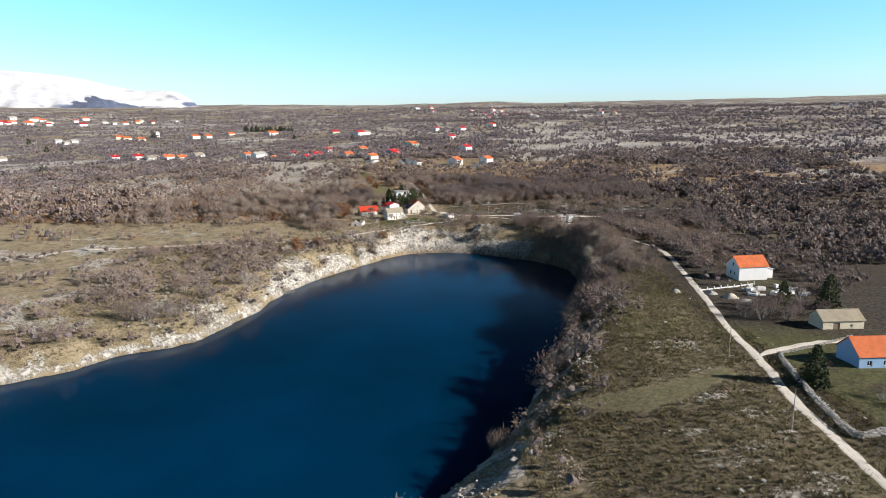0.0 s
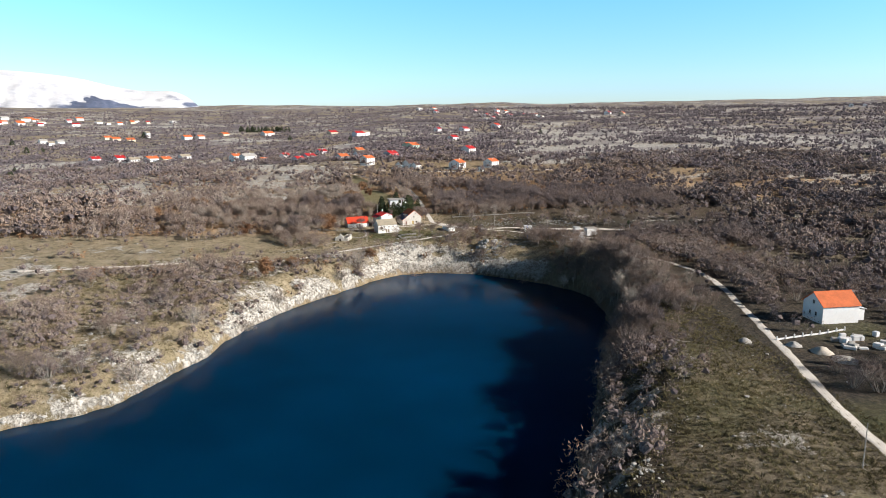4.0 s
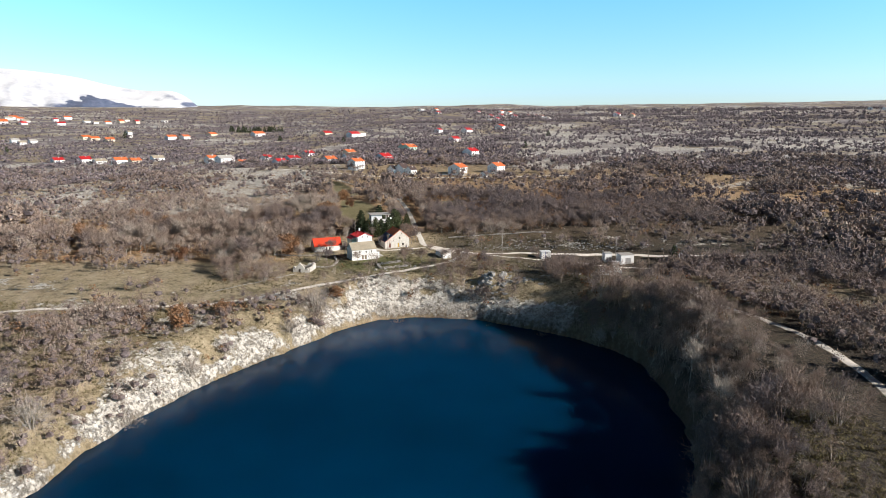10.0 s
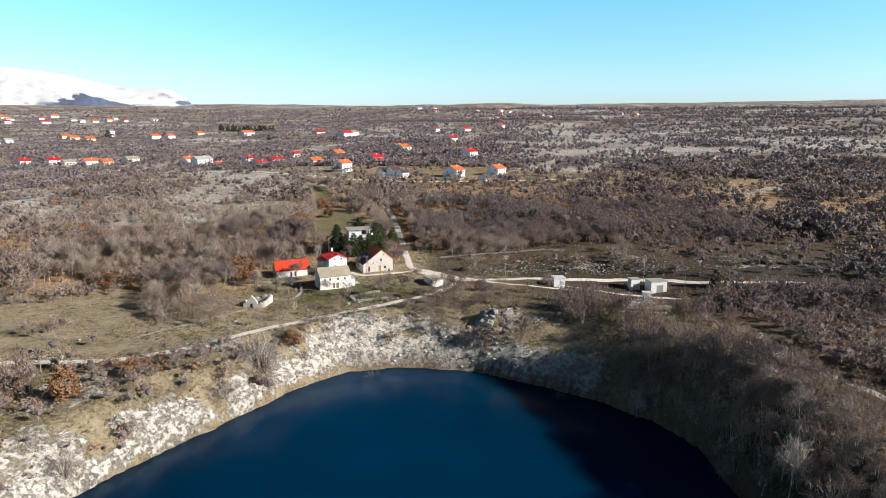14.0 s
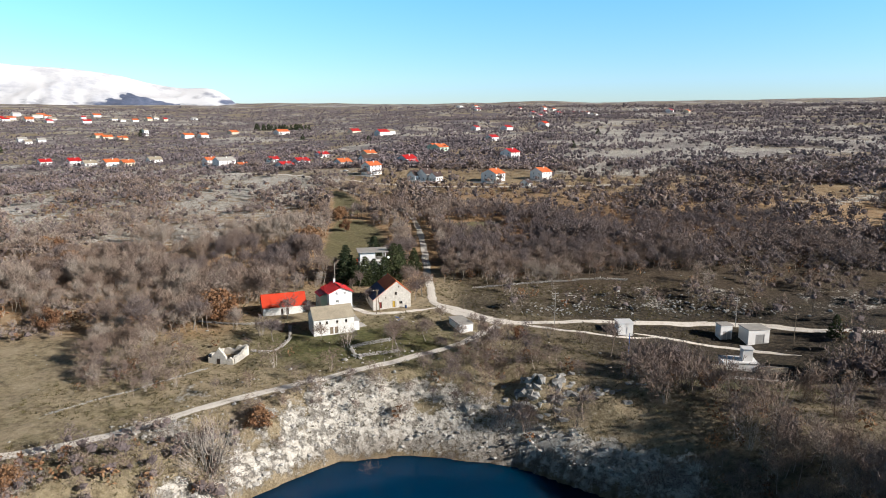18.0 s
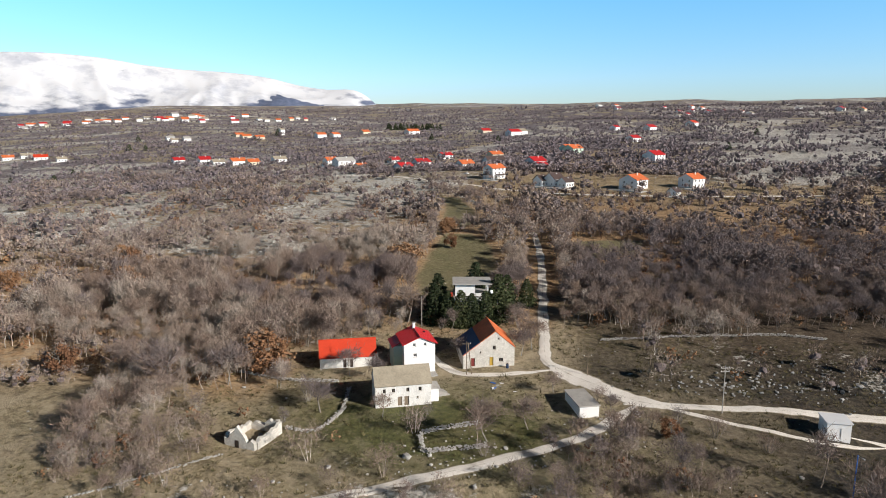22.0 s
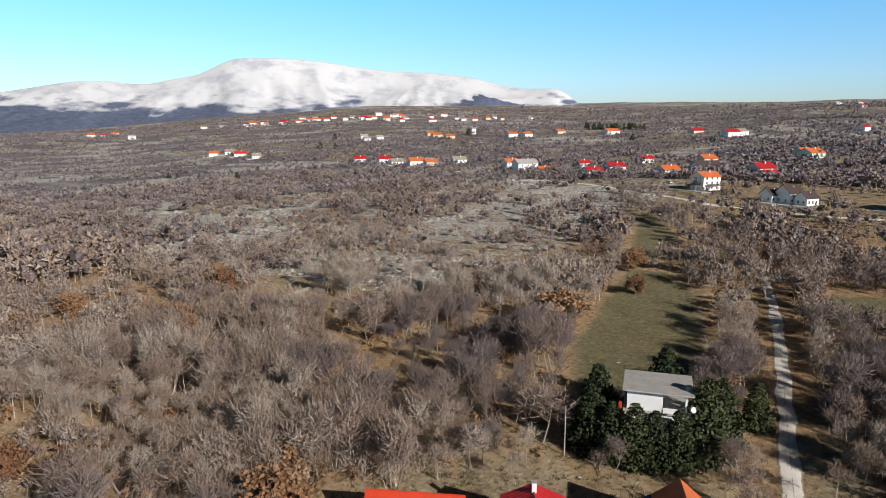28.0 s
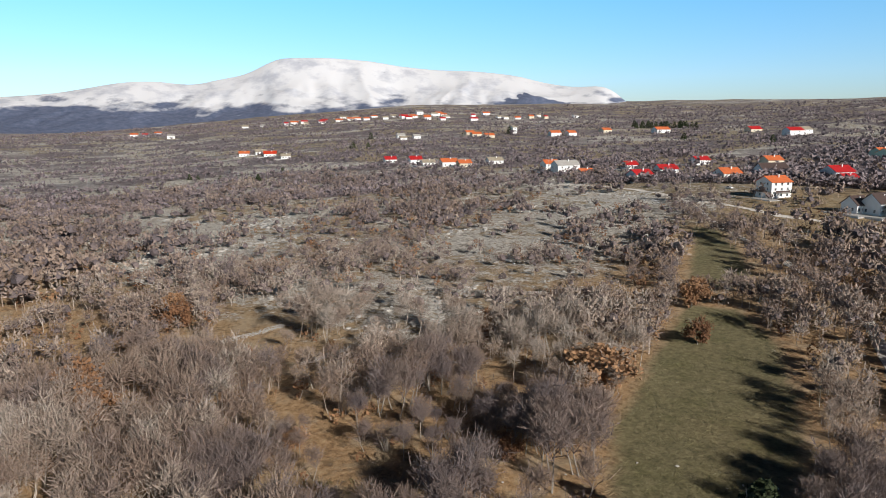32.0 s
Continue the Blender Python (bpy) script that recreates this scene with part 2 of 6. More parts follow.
GRAVEL = plain("pale_gravel", (0.62, 0.56, 0.48), 0.95, grain=5, spread=0.3, relief=0.5)
TRACK = track_material()
STONES = plain("limestone", (0.5, 0.48, 0.45), 0.95, grain=3, spread=0.4, relief=0.6)
CRAGROCK = plain("grey_crag", (0.36, 0.355, 0.34), 0.95, grain=2.5, spread=0.55, relief=0.9, stain=0.6)
PLASTER = plain("white_plaster", (0.8, 0.8, 0.79), 0.85, grain=5, spread=0.07, stain=0.12)
CREAM = plain("cream_plaster", (0.66, 0.58, 0.44), 0.85, grain=5, spread=0.12, stain=0.2)
GREEN_PLASTER = plain("pale_green_plaster", (0.5, 0.66, 0.55), 0.85, grain=5, spread=0.08)
OLDWALL = stone_wall_material("whitewashed_stone", (0.84, 0.83, 0.8), (0.74, 0.72, 0.68), 4.5)
STONEWALL = stone_wall_material("pale_rubble_wall", (0.72, 0.69, 0.63), (0.5, 0.46, 0.4), 4.2)
RED = plain("red_roof_sheet", (0.6, 0.05, 0.016), 0.55, grain=3, spread=0.18)
DEEPRED = plain("deep_red_sheet", (0.5, 0.022, 0.024), 0.5, grain=3, spread=0.2)
ORANGE = plain("orange_clay_tiles", (0.62, 0.15, 0.045), 0.8, grain=4, spread=0.3, relief=0.04, stain=0.2)
GREYTILE = plain("weathered_beige_tiles", (0.36, 0.31, 0.23), 0.9, grain=3, spread=0.3, stain=0.2)
DARKTILE = plain("dark_brown_tiles", (0.07, 0.045, 0.04), 0.7, grain=4)
CONCRETE = plain("bare_concrete", (0.42, 0.4, 0.37), 0.9, grain=4, spread=0.2, stain=0.4)
GLASS = plain("dark_window_glass", (0.018, 0.02, 0.024), 0.12, grain=1, spread=0.1, relief=0.0)
WOOD = plain("weathered_wood", (0.22, 0.17, 0.12), 0.85, grain=9)
DARKWOOD = plain("dark_timber", (0.05, 0.035, 0.028), 0.8, grain=9)
REDDOOR = plain("dark_red_paint", (0.2, 0.03, 0.025), 0.6)
YELLOWDOOR = plain("ochre_paint", (0.5, 0.33, 0.05), 0.6)
BLUE = plain("blue_paint", (0.05, 0.16, 0.5), 0.7)
STEEL = plain("galvanised_steel", (0.5, 0.5, 0.5), 0.45, 0.6, grain=6)
WHITEMETAL = plain("white_metal", (0.8, 0.8, 0.8), 0.4, grain=6, spread=0.05)

# ---- terrain ----
LAKE = [(-94, -234), (-79, -222), (-72, -210), (-57, -202), (-51, -196), (-46, -180), (-40, -160), (-38, -140), (-35, -124), (-27, -106),
        (-18, -88), (-8, -72), (2, -54), (15, -39), (30, -36), (50, -39), (70, -51), (84, -62), (93, -72), (99, -88), (98, -112), (95, -138),
        (84, -166), (77, -190), (70, -215), (62, -238), (56, -257), (48, -275), (36, -293), (20, -312), (0, -345), (-20, -400), (-60, -440),
        (-115, -430), (-135, -350), (-125, -280), (-108, -246)]
WATER_Z = -14.0


def smooth(a, b, x):
    t = np.clip((x - a) / (b - a), 0, 1)
    return t * t * (3 - 2 * t)


def hashed(i, j, k):
    n = (i * 374761393 + j * 668265263 + k * 2147483647) & 0xFFFFFFFF
    n = ((n ^ (n >> 13)) * 1274126177) & 0xFFFFFFFF
    return ((n ^ (n >> 16)) & 0xFFFF) / 65535.0


def value_noise(x, y, k=0):
    i, j = np.floor(x).astype(np.int64), np.floor(y).astype(np.int64)
    u, v = x - i, y - j
    u, v = u * u * (3 - 2 * u), v * v * (3 - 2 * v)
    a = hashed(i, j, k) * (1 - u) + hashed(i + 1, j, k) * u
    b = hashed(i, j + 1, k) * (1 - u) + hashed(i + 1, j + 1, k) * u
    return a * (1 - v) + b * v


def fbm(x, y, size, octaves=4, k=0):
    """Fractal noise about 0, from -0.5 to 0.5."""
    s, amp, tot = 0.0, 1.0, 0.0
    for o in range(octaves):
        s = s + amp * (value_noise(x / size, y / size, k + o) - 0.5)
        tot, amp, size = tot + amp, amp * 0.5, size * 0.5
    return s / tot


def outline_distance(x, y, ring):
    """Distance to a closed outline, negative inside."""
    best, inside = np.full(np.shape(x), 1e9), np.zeros(np.shape(x), bool)
    for (ax, ay), (bx, by) in zip(ring, ring[1:] + ring[:1]):
        dx, dy = bx - ax, by - ay
        t = np.clip(((x - ax) * dx + (y - ay) * dy) / (dx * dx + dy * dy), 0, 1)
        best = np.minimum(best, np.hypot(x - ax - t * dx, y - ay - t * dy))
        cross = ((ay > y) != (by > y)) & (x < dx * (y - ay) / (dy if dy else 1e-9) + ax)
        inside ^= cross
    return np.where(inside, -best, best)


def line_distance(x, y, pts):
    best = np.full(np.shape(x), 1e9)
    for (ax, ay), (bx, by) in zip(pts, pts[1:]):
        dx, dy = bx - ax, by - ay
        t = np.clip(((x - ax) * dx + (y - ay) * dy) / (dx * dx + dy * dy), 0, 1)
        best = np.minimum(best, np.hypot(x - ax - t * dx, y - ay - t * dy))
    return best


def shore_distance(x, y):
    return outline_distance(x, y, LAKE) + 2.4 * fbm(x, y, 9.0, 3, 40)


def plateau(x, y):
    az = np.degrees(np.arctan2(x, y))
    d = np.hypot(x, y)
    z = 0.045 * np.clip(y, 0, 330) * smooth(-420, -60, x)
    right = smooth(25, 100, x)
    z = z + (1 - right) * 0.036 * np.clip(y, -230, 0) + right * 2.2 * smooth(0, -60, y)
    z = z - 5.0 * np.exp(-((x - 112) ** 2 + (y - 2) ** 2) / 30.0 ** 2)
    h = smooth(-68, -34, az) * smooth(150, 110, az)
    z = z + 0.0400 * np.maximum(0, d - 340) * h * smooth(-900, 300, y) * (1 + 0.02 * smooth(5, 28, az))
    z = z + fbm(x, y, 60, 3, 7) * 1.6 + fbm(x, y, 420, 3, 9) * 26 * smooth(350, 1300, d)
    return z


def height(x, y):
    x, y = np.asarray(x, float), np.asarray(y, float)
    z, sd = plateau(x, y), shore_distance(x, y)
    width = 13 + 9 * smooth(-80, -40, y) * smooth(10, 40, x) + 4 * smooth(60, 90, x)
    t = np.clip(sd / width, 0, 1)
    rough = smooth(0, 1, t) * (1 - smooth(0.7, 1.4, sd / width))
    bank = WATER_Z - 0.5 + (z - WATER_Z + 0.5) * (0.18 * smooth(0, 0.08, t) + 0.82 * t ** 0.85 * (1.5 - 0.5 * t))
    bank = bank + rough * (fbm(x, y, 7, 4, 3) * 4.5 + np.round(fbm(x, y, 12, 3, 5) * 6) * 0.45)
    z = np.where(sd > 0, np.where(t < 1, bank, z), WATER_Z - 0.5 - np.minimum(7, -sd * 0.6))
    z = z + 2.5 * np.exp(-((x - 58) ** 2 / 90 + (y + 27) ** 2 / 12)) * (1 + 2 * fbm(x, y, 4, 3, 12))
    return z + fbm(x, y, 6, 3, 2) * 0.5 * smooth(2, 12, sd)


def ground_z(x, y):
    return float(height(np.array([x]), np.array([y]))[0])


def spaced(lo, hi, step, reach_lo, reach_hi, grow=1.07):
    mid = list(np.arange(lo, hi + step / 2, step))
    up, down, s = [mid[-1]], [mid[0]], step
    while up[-1] < reach_hi or down[-1] > reach_lo:
        s *= grow
        if up[-1] < reach_hi:
            up.append(min(up[-1] + s, reach_hi))
        if down[-1] > reach_lo:
            down.append(max(down[-1] - s, reach_lo))
    return np.array(down[:0:-1] + mid + up[1:])


def mesh_from(name, verts, faces, materials, attrs=None, smooth_shade=False):
    """A mesh from an array of points and an array of triangles or quads, with float attributes per point."""
    me = bpy.data.meshes.new(name)
    verts, faces = np.asarray(verts, np.float32), np.asarray(faces, np.int32)
    k = faces.shape[1]
    me.vertices.add(len(verts)), me.loops.add(faces.size), me.polygons.add(len(faces))
    me.vertices.foreach_set("co", verts.ravel())
    me.loops.foreach_set("vertex_index", faces.ravel())
    me.polygons.foreach_set("loop_start", np.arange(len(faces), dtype=np.int32) * k)
    me.polygons.foreach_set("use_smooth", np.full(len(faces), smooth_shade))
    for m in materials:
        me.materials.append(m)
    for key, values in (attrs or {}).items():
        me.attributes.new(key, "FLOAT", "POINT").data.foreach_set("value", np.asarray(values, np.float32))
    me.update(calc_edges=True)
    return me


def grid_faces(nx, ny):
    i = np.arange(nx * ny).reshape(ny, nx)
    return np.stack([i[:-1, :-1], i[:-1, 1:], i[1:, 1:], i[1:, :-1]], -1).reshape(-1, 4)


ROAD_LAKE = [(-230, -108), (-182, -97), (-168, -98), (-157, -84), (-132, -76), (-95, -70), (-63, -66), (-47, -65), (-33, -61.5), (-19.5, -51), (-11, -41.8), (1, -32), (14, -23), (30, -9.8), (36.3, -3.8), (41.8, 2.9), (45.6, 9.2), (49, 14.5)]
ROAD_RIGHT = [(46, 13.5), (50, 15.2), (55, 15.8), (64, 17.6), (74, 19.5), (96, 23), (118, 24.2), (140, 17), (170, 12)]
ROAD_BRANCH = [(51, 15.6), (55, 14.2), (58.4, 13.3), (61.5, 12.6), (66, 11.6), (73, 10.3), (79, 9.6), (86, 10.6), (91, 12.6)]
ROAD_NORTH = [(50, 15.2), (47, 17), (43.7, 19), (39, 22.4), (33.5, 26.5), (29, 32), (25.8, 53.5), (22.2, 80), (18.2, 109), (11.8, 148), (5, 174), (-10, 204), (-28, 234), (-51, 269), (-66, 300), (-78, 326)]
ROAD_YARD = [(3, 30), (6.5, 24.3), (12, 20.6), (19, 21), (25, 23.5), (31, 26.5)]
ROAD_SIDE = [(114, -258), (119, -254), (130, -248.5), (150, -245)]
ROAD_EAST = [(104, -340), (106.5, -318), (107.5, -303), (109, -284), (113.5, -258), (116, -235), (123, -198), (129, -160), (134, -120), (130, -92), (121, -66), (126, -50)]
ROAD_VILLAGE = [(-300, 440), (-242, 422), (-178, 371), (-139, 364), (-103, 346), (-76, 322), (-54, 314), (-29, 296), (10, 285), (50, 283), (95, 290), (150, 300)]
ROAD_PUMP = [(85.6, 13.8), (92, 13.3), (99.6, 12.4), (105.8, 11.4), (111, 10.4), (119, 7.6), (126.5, 4.7)]
ROAD_JUNCTION = [(28.5, 32), (30.5, 29), (34, 26), (39, 22.4), (44, 18.6), (50, 15.4), (57, 16)]
ROADS = [(ROAD_LAKE, 1.45), (ROAD_RIGHT, 1.4), (ROAD_NORTH, 1.45), (ROAD_YARD, 1.2), (ROAD_EAST, 1.25), (ROAD_VILLAGE, 2.4), (ROAD_PUMP, 0.8), (ROAD_BRANCH, 0.75), (ROAD_SIDE, 1.4), (ROAD_JUNCTION, 3.0)]
FIELD = [(-11, 66), (-21, 91), (-25, 120), (-30, 160), (-18, 163), (-5, 141), (1, 118), (6, 97), (5, 68)]
FIELD_UPPER = [(-33, 168), (-44, 215), (-56, 258), (-46, 256), (-30, 220), (-20, 186)]
FIELD_WEST = [(-92, -34), (-76, -38), (-52, -35), (-48, -31), (-53, -17), (-58, -12), (-78, -14)]
WOOD_WEST = [(-170, -4), (-79, -8), (-57, -6), (-48, 8), (-44, 14), (-32, 17), (-23, 27), (-23, 60), (-60, 85), (-170, 85)]
FIELD_RIGHT = [(26, 130), (36, 131), (50, 141), (52, 165), (38, 163), (24, 157)]
FIELD_EAST = [(63, -274), (70, -283), (78, -286), (92, -279), (104, -270), (102, -265), (86, -273)]


def zones(x, y):
    """Heath with painted shade, green grass, leaf litter, bare rock and shoreline stain at points of the ground."""
    sd = shore_distance(x, y)
    d = np.hypot(x, y)
    west = smooth(40, -10, x) * smooth(10, -60, y)
    along = 0.12 + 0.88 * smooth(-0.06, 0.1, fbm(x, y, 26, 3, 45))
    rock = 0.98 * smooth(9.5, 2.5, sd + 15 * fbm(x, y, 12, 3, 21)) * smooth(-1, 1, sd) * np.maximum(along, 0.66 * smooth(3.5, 1.5, sd))
    rock = rock * (1 - 0.8 * np.maximum(smooth(62, 88, x), smooth(30, 45, x) * smooth(-150, -220, y))) * (1 - 0.35 * smooth(-75, -45, y) * smooth(38, 55, x))
    rock = np.maximum(rock, (0.45 + 0.5 * smooth(-0.08, 0.1, fbm(x, y, 11, 3, 48))) * smooth(20, 9, sd + 10 * fbm(x, y, 9, 3, 49)) * smooth(0, 1, sd) * smooth(-70, -50, y) * smooth(-12, 2, x) * smooth(62, 36, x))
    rock = np.maximum(rock, 0.85 * smooth(9, 4, sd + 6 * fbm(x, y, 8, 3, 44)) * smooth(0, 1, sd) * smooth(-84, -64, y) * smooth(-5, 5, x) * smooth(92, 78, x))
    rock = np.maximum(rock, west * smooth(0.0, 0.22, fbm(x, y, 18, 4, 23)) * 0.68)
    karst = smooth(0.0, 0.2, fbm(x, y, 90, 4, 25)) * smooth(60, 160, y)
    karst = np.maximum(karst * np.maximum(smooth(-20, -120, x), smooth(60, 200, x)), smooth(-38, -75, x) * smooth(80, 125, y) * smooth(560, 420, y) * (0.75 + 0.9 * fbm(x, y, 40, 3, 47)))
    slope = smooth(30, 160, x) * smooth(300, 380, y) * smooth(1500, 800, d) * smooth(-0.12, 0.1, fbm(x, y, 120, 4, 27))
    rock = np.maximum(rock, np.maximum(karst * 0.74, slope * 0.95))
    rock = np.maximum(rock, smooth(-0.04, 0.14, fbm(x, y, 230, 4, 29)) * smooth(450, 800, d) * 0.5)
    rock = np.maximum(rock, (0.25 + 0.6 * fbm(x, y, 12, 3, 43)) * smooth(40, 90, x) * smooth(26, 34, y) * smooth(62, 48, y))
    rock = np.maximum(rock, (0.15 + 0.3 * smooth(0.05, 0.22, fbm(x * 0.5, y * 1.6, 7, 3, 39))) * smooth(70, 90, x) * smooth(-150, -175, y) * smooth(120, 100, x))
    rock = np.maximum(rock, 0.95 * smooth(-0.06, 0.05, fbm(x * 0.35, y * 2.0, 8, 3, 38)) * smooth(28, 38, x) * smooth(-200, -222, y) * smooth(19, 13, sd) * smooth(0.5, 2, sd))
    rock = np.maximum(rock, (0.2 + 0.85 * fbm(x, y, 60, 4, 56)) * smooth(330, 600, d) * (y > 0))
    field = np.zeros_like(rock)
    for ring in (FIELD, FIELD_UPPER, FIELD_WEST, FIELD_EAST, FIELD_RIGHT):
        field = np.maximum(field, smooth(1.3, -1.3, outline_distance(x, y, ring) + 1.5 * fbm(x, y, 6, 2, 55)))
    yard = np.exp(-((x - 12) / 26) ** 2 - ((y + 4) / 15) ** 2)
    green = field * (0.6 - 0.58 * smooth(-40, -50, x) * smooth(0, -10, y)) + 1.6 * yard + 0.25 * west * smooth(0.0, 0.3, fbm(x, y, 40, 3, 31) + 0.12)
    green = green + 0.5 * smooth(55, 75, x) * smooth(-120, -190, y) * smooth(14, 22, sd) * smooth(0.0, 0.25, fbm(x, y, 30, 3, 33)) + 0.8 * smooth(116, 122, x) * smooth(-235, -255, y)
    green = green + 0.9 * np.exp(-((x - 104) / 14) ** 2 - ((y + 25) / 5) ** 2)
    green = green + 0.5 * smooth(240, 300, y) * smooth(430, 360, y) * smooth(-150, -80, x) * smooth(160, 100, x)
    wood = smooth(28, 60, y) * smooth(900, 500, d)
    litter = np.maximum(wood, smooth(-18, -30, x) * smooth(-10, 5, y)) * smooth(900, 500, d) * 0.95 * (1 - field) + 0.3 * fbm(x, y, 20, 3, 35)
    litter = litter * (1 - 0.9 * smooth(24, 30, x) * smooth(130, 105, y)) * (1 - 0.6 * smooth(-45, -80, x) * smooth(70, 120, y)) * (1 - 0.5 * smooth(200, 300, y))
    rock = rock * (1 - field)
    wet = 0.6 * smooth(2.6, 0.4, sd + fbm(x, y, 5, 3, 37)) * smooth(-0.5, 0.3, sd) * smooth(0, 30, x) + 0.25 * smooth(1.2, 0.2, sd)
    # dark heath, also painted where the east bank and clearing lie in shade
    heath_and_shade = smooth(45, 70, x) * smooth(-60, -110, y) + 0.82 * smooth(30, 40, x) * smooth(14, 24, y) * smooth(120, 80, y) + 0.6 * smooth(44, 56, x) * smooth(-30, -10, y) * smooth(22, 12, y) + 0.5 * smooth(60, 90, x) * smooth(200, 60, y) * smooth(-120, -60, y)
    heath_and_shade = heath_and_shade * (1 - 0.42 * smooth(14, 22, sd) * smooth(-185, -215, y) * smooth(116, 108, x))
    # dark ground here stands in for heavy shadow in the roadside wood
    heath_and_shade = np.maximum(heath_and_shade, 0.9 * smooth(5, 10, x) * smooth(70, 85, y) * smooth(300, 220, y) * smooth(190, 130, x))
    heath_and_shade = np.maximum(heath_and_shade, 0.15 * smooth(260, 620, d)) * (1 - field)
    return np.clip(heath_and_shade, 0, 1), np.clip(green, 0, 1), np.clip(litter, 0, 1), np.clip(rock, 0, 1), np.clip(wet, 0, 1), np.maximum(field * (1 - smooth(-40, -46, x) * smooth(0, -8, y)), np.clip(0.9 * yard, 0, 0.8))


gx, gy = spaced(-130, 170, 1.5, -4400, 3600), spaced(-320, 250, 1.5, -1500, 4650)
X, Y = np.meshgrid(gx, gy)
X, Y = X.ravel(), Y.ravel()
Z = height(X, Y)
heath_and_shade, green, litter, rock, wet, meadow = zones(X, Y)
ground = new("ground", mesh_from("ground", np.stack([X, Y, Z], 1), grid_faces(len(gx), len(gy)), [GROUND],
                                 {"heath_and_shade": heath_and_shade, "green": green, "litter": litter, "rock": rock, "wet": wet, "meadow": meadow, "far": smooth(330, 620, np.hypot(X, Y)) * smooth(-150, 60, Y) * (1 - 0.45 * smooth(0.5, 0.8, rock))}, True))
tagged(ground, "dry winter grass and pale broken limestone ground", "ground", kind="structure")

ring = [(x * 1.0, y * 1.0) for x, y in LAKE]
cx, cy = 10, -190
wv = [(cx + (x - cx) * s, cy + (y - cy) * s, WATER_Z) for s in (1.12,) for x, y in ring] + [(cx, cy, WATER_Z)]
n = len(ring)
water = new("water", mesh_from("water", wv, [(i, (i + 1) % n, n) for i in range(n)], [WATER]))
tagged(water, "still deep blue lake water between pale rock banks", "lake", kind="structure")


def mountain_profile(az):
    """Angle in degrees of the crest over the level, by compass angle."""
    humps = ((-95, 7, 1.62), (-86, 7, 1.16), (-75, 7, 1.46), (-65.5, 5, 1.29), (-60, 4, 1.78), (-56, 3.5, 1.93), (-52, 2.6, 2.19), (-48.5, 2.6, 3.12), (-45, 3.2, 3.69),
             (-41, 3.2, 3.29), (-37, 3.2, 2.88), (-33, 3.2, 2.75), (-29, 3.2, 2.64), (-25, 2.8, 1.82), (-22, 2.2, 1.84))
    return sum(h * np.exp(-((az - c) / w) ** 2) for c, w, h in humps)


na, nr = 520, 90
az = np.radians(np.linspace(-100, -13, na))
rr = np.linspace(0, 1, nr)
A, Rr = np.meshgrid(az, rr)
deg = np.degrees(A)
dist = 3500 + 1250 * Rr
crest = 53 + np.tan(np.radians(mountain_profile(deg) * (1 + 0.02 * fbm(deg * 100, Rr * 0, 240, 4, 51)))) * 4560
rise = np.where(Rr < 0.85, (Rr / 0.85) ** 1.2, 1 - 2.5 * (Rr - 0.85))
mx, my = 34 + dist * np.sin(A), -100 + dist * np.cos(A)
# spurs and gullies run down from the crest
spurs = np.abs(fbm(deg * 30 + 60 * fbm(mx, my, 500, 3, 52), Rr * 260, 130, 4, 53))
mz = -45 + (crest + 45) * rise - spurs * 260 * rise * (1 - smooth(0.45, 0.85, Rr))
lift = np.degrees(np.arctan2(mz - 53, dist))
snow = 0.5 + 0.75 * (lift - 1.45 + 2.2 * fbm(deg * 34, lift * 150, 60, 5, 57) - 2.0 * (spurs - 0.12))
# a dark wooded flank under the eastern shoulder
tent = 2.2 - np.where(deg > -28.6, 0.27 * (deg + 28.6), -0.42 * (deg + 28.6))
snow = np.minimum(np.clip(snow, -0.2, 0.9), 0.78 + 0.7 * fbm(deg * 22 - lift * 60, lift * 220 + deg * 12, 24, 5, 59)) - 1.1 * smooth(-0.04, 0.14, tent + 0.9 * fbm(deg * 40 + lift * 60, lift * 60, 26, 5, 58) - lift) * smooth(-33, -31, deg)
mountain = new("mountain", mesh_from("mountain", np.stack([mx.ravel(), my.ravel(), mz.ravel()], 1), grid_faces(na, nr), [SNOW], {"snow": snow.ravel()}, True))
tagged(mountain, "long snow-covered mountain ridge with dark wooded foot", "mountain", kind="structure")


def resampled(pts, step):
    out = []
    p = [np.array(q, float) for q in pts]
    for i in range(len(p) - 1):
        a, b, c, d = p[max(i - 1, 0)], p[i], p[i + 1], p[min(i + 2, len(p) - 1)]
        k = max(2, int(np.linalg.norm(c - b) / step))
        for t in np.arange(k) / k:
            out.append(0.5 * (2 * b + (c - a) * t + (2 * a - 5 * b + 4 * c - d) * t * t + (3 * b - a - 3 * c + d) * t ** 3))
    return np.array(out + [p[-1]])


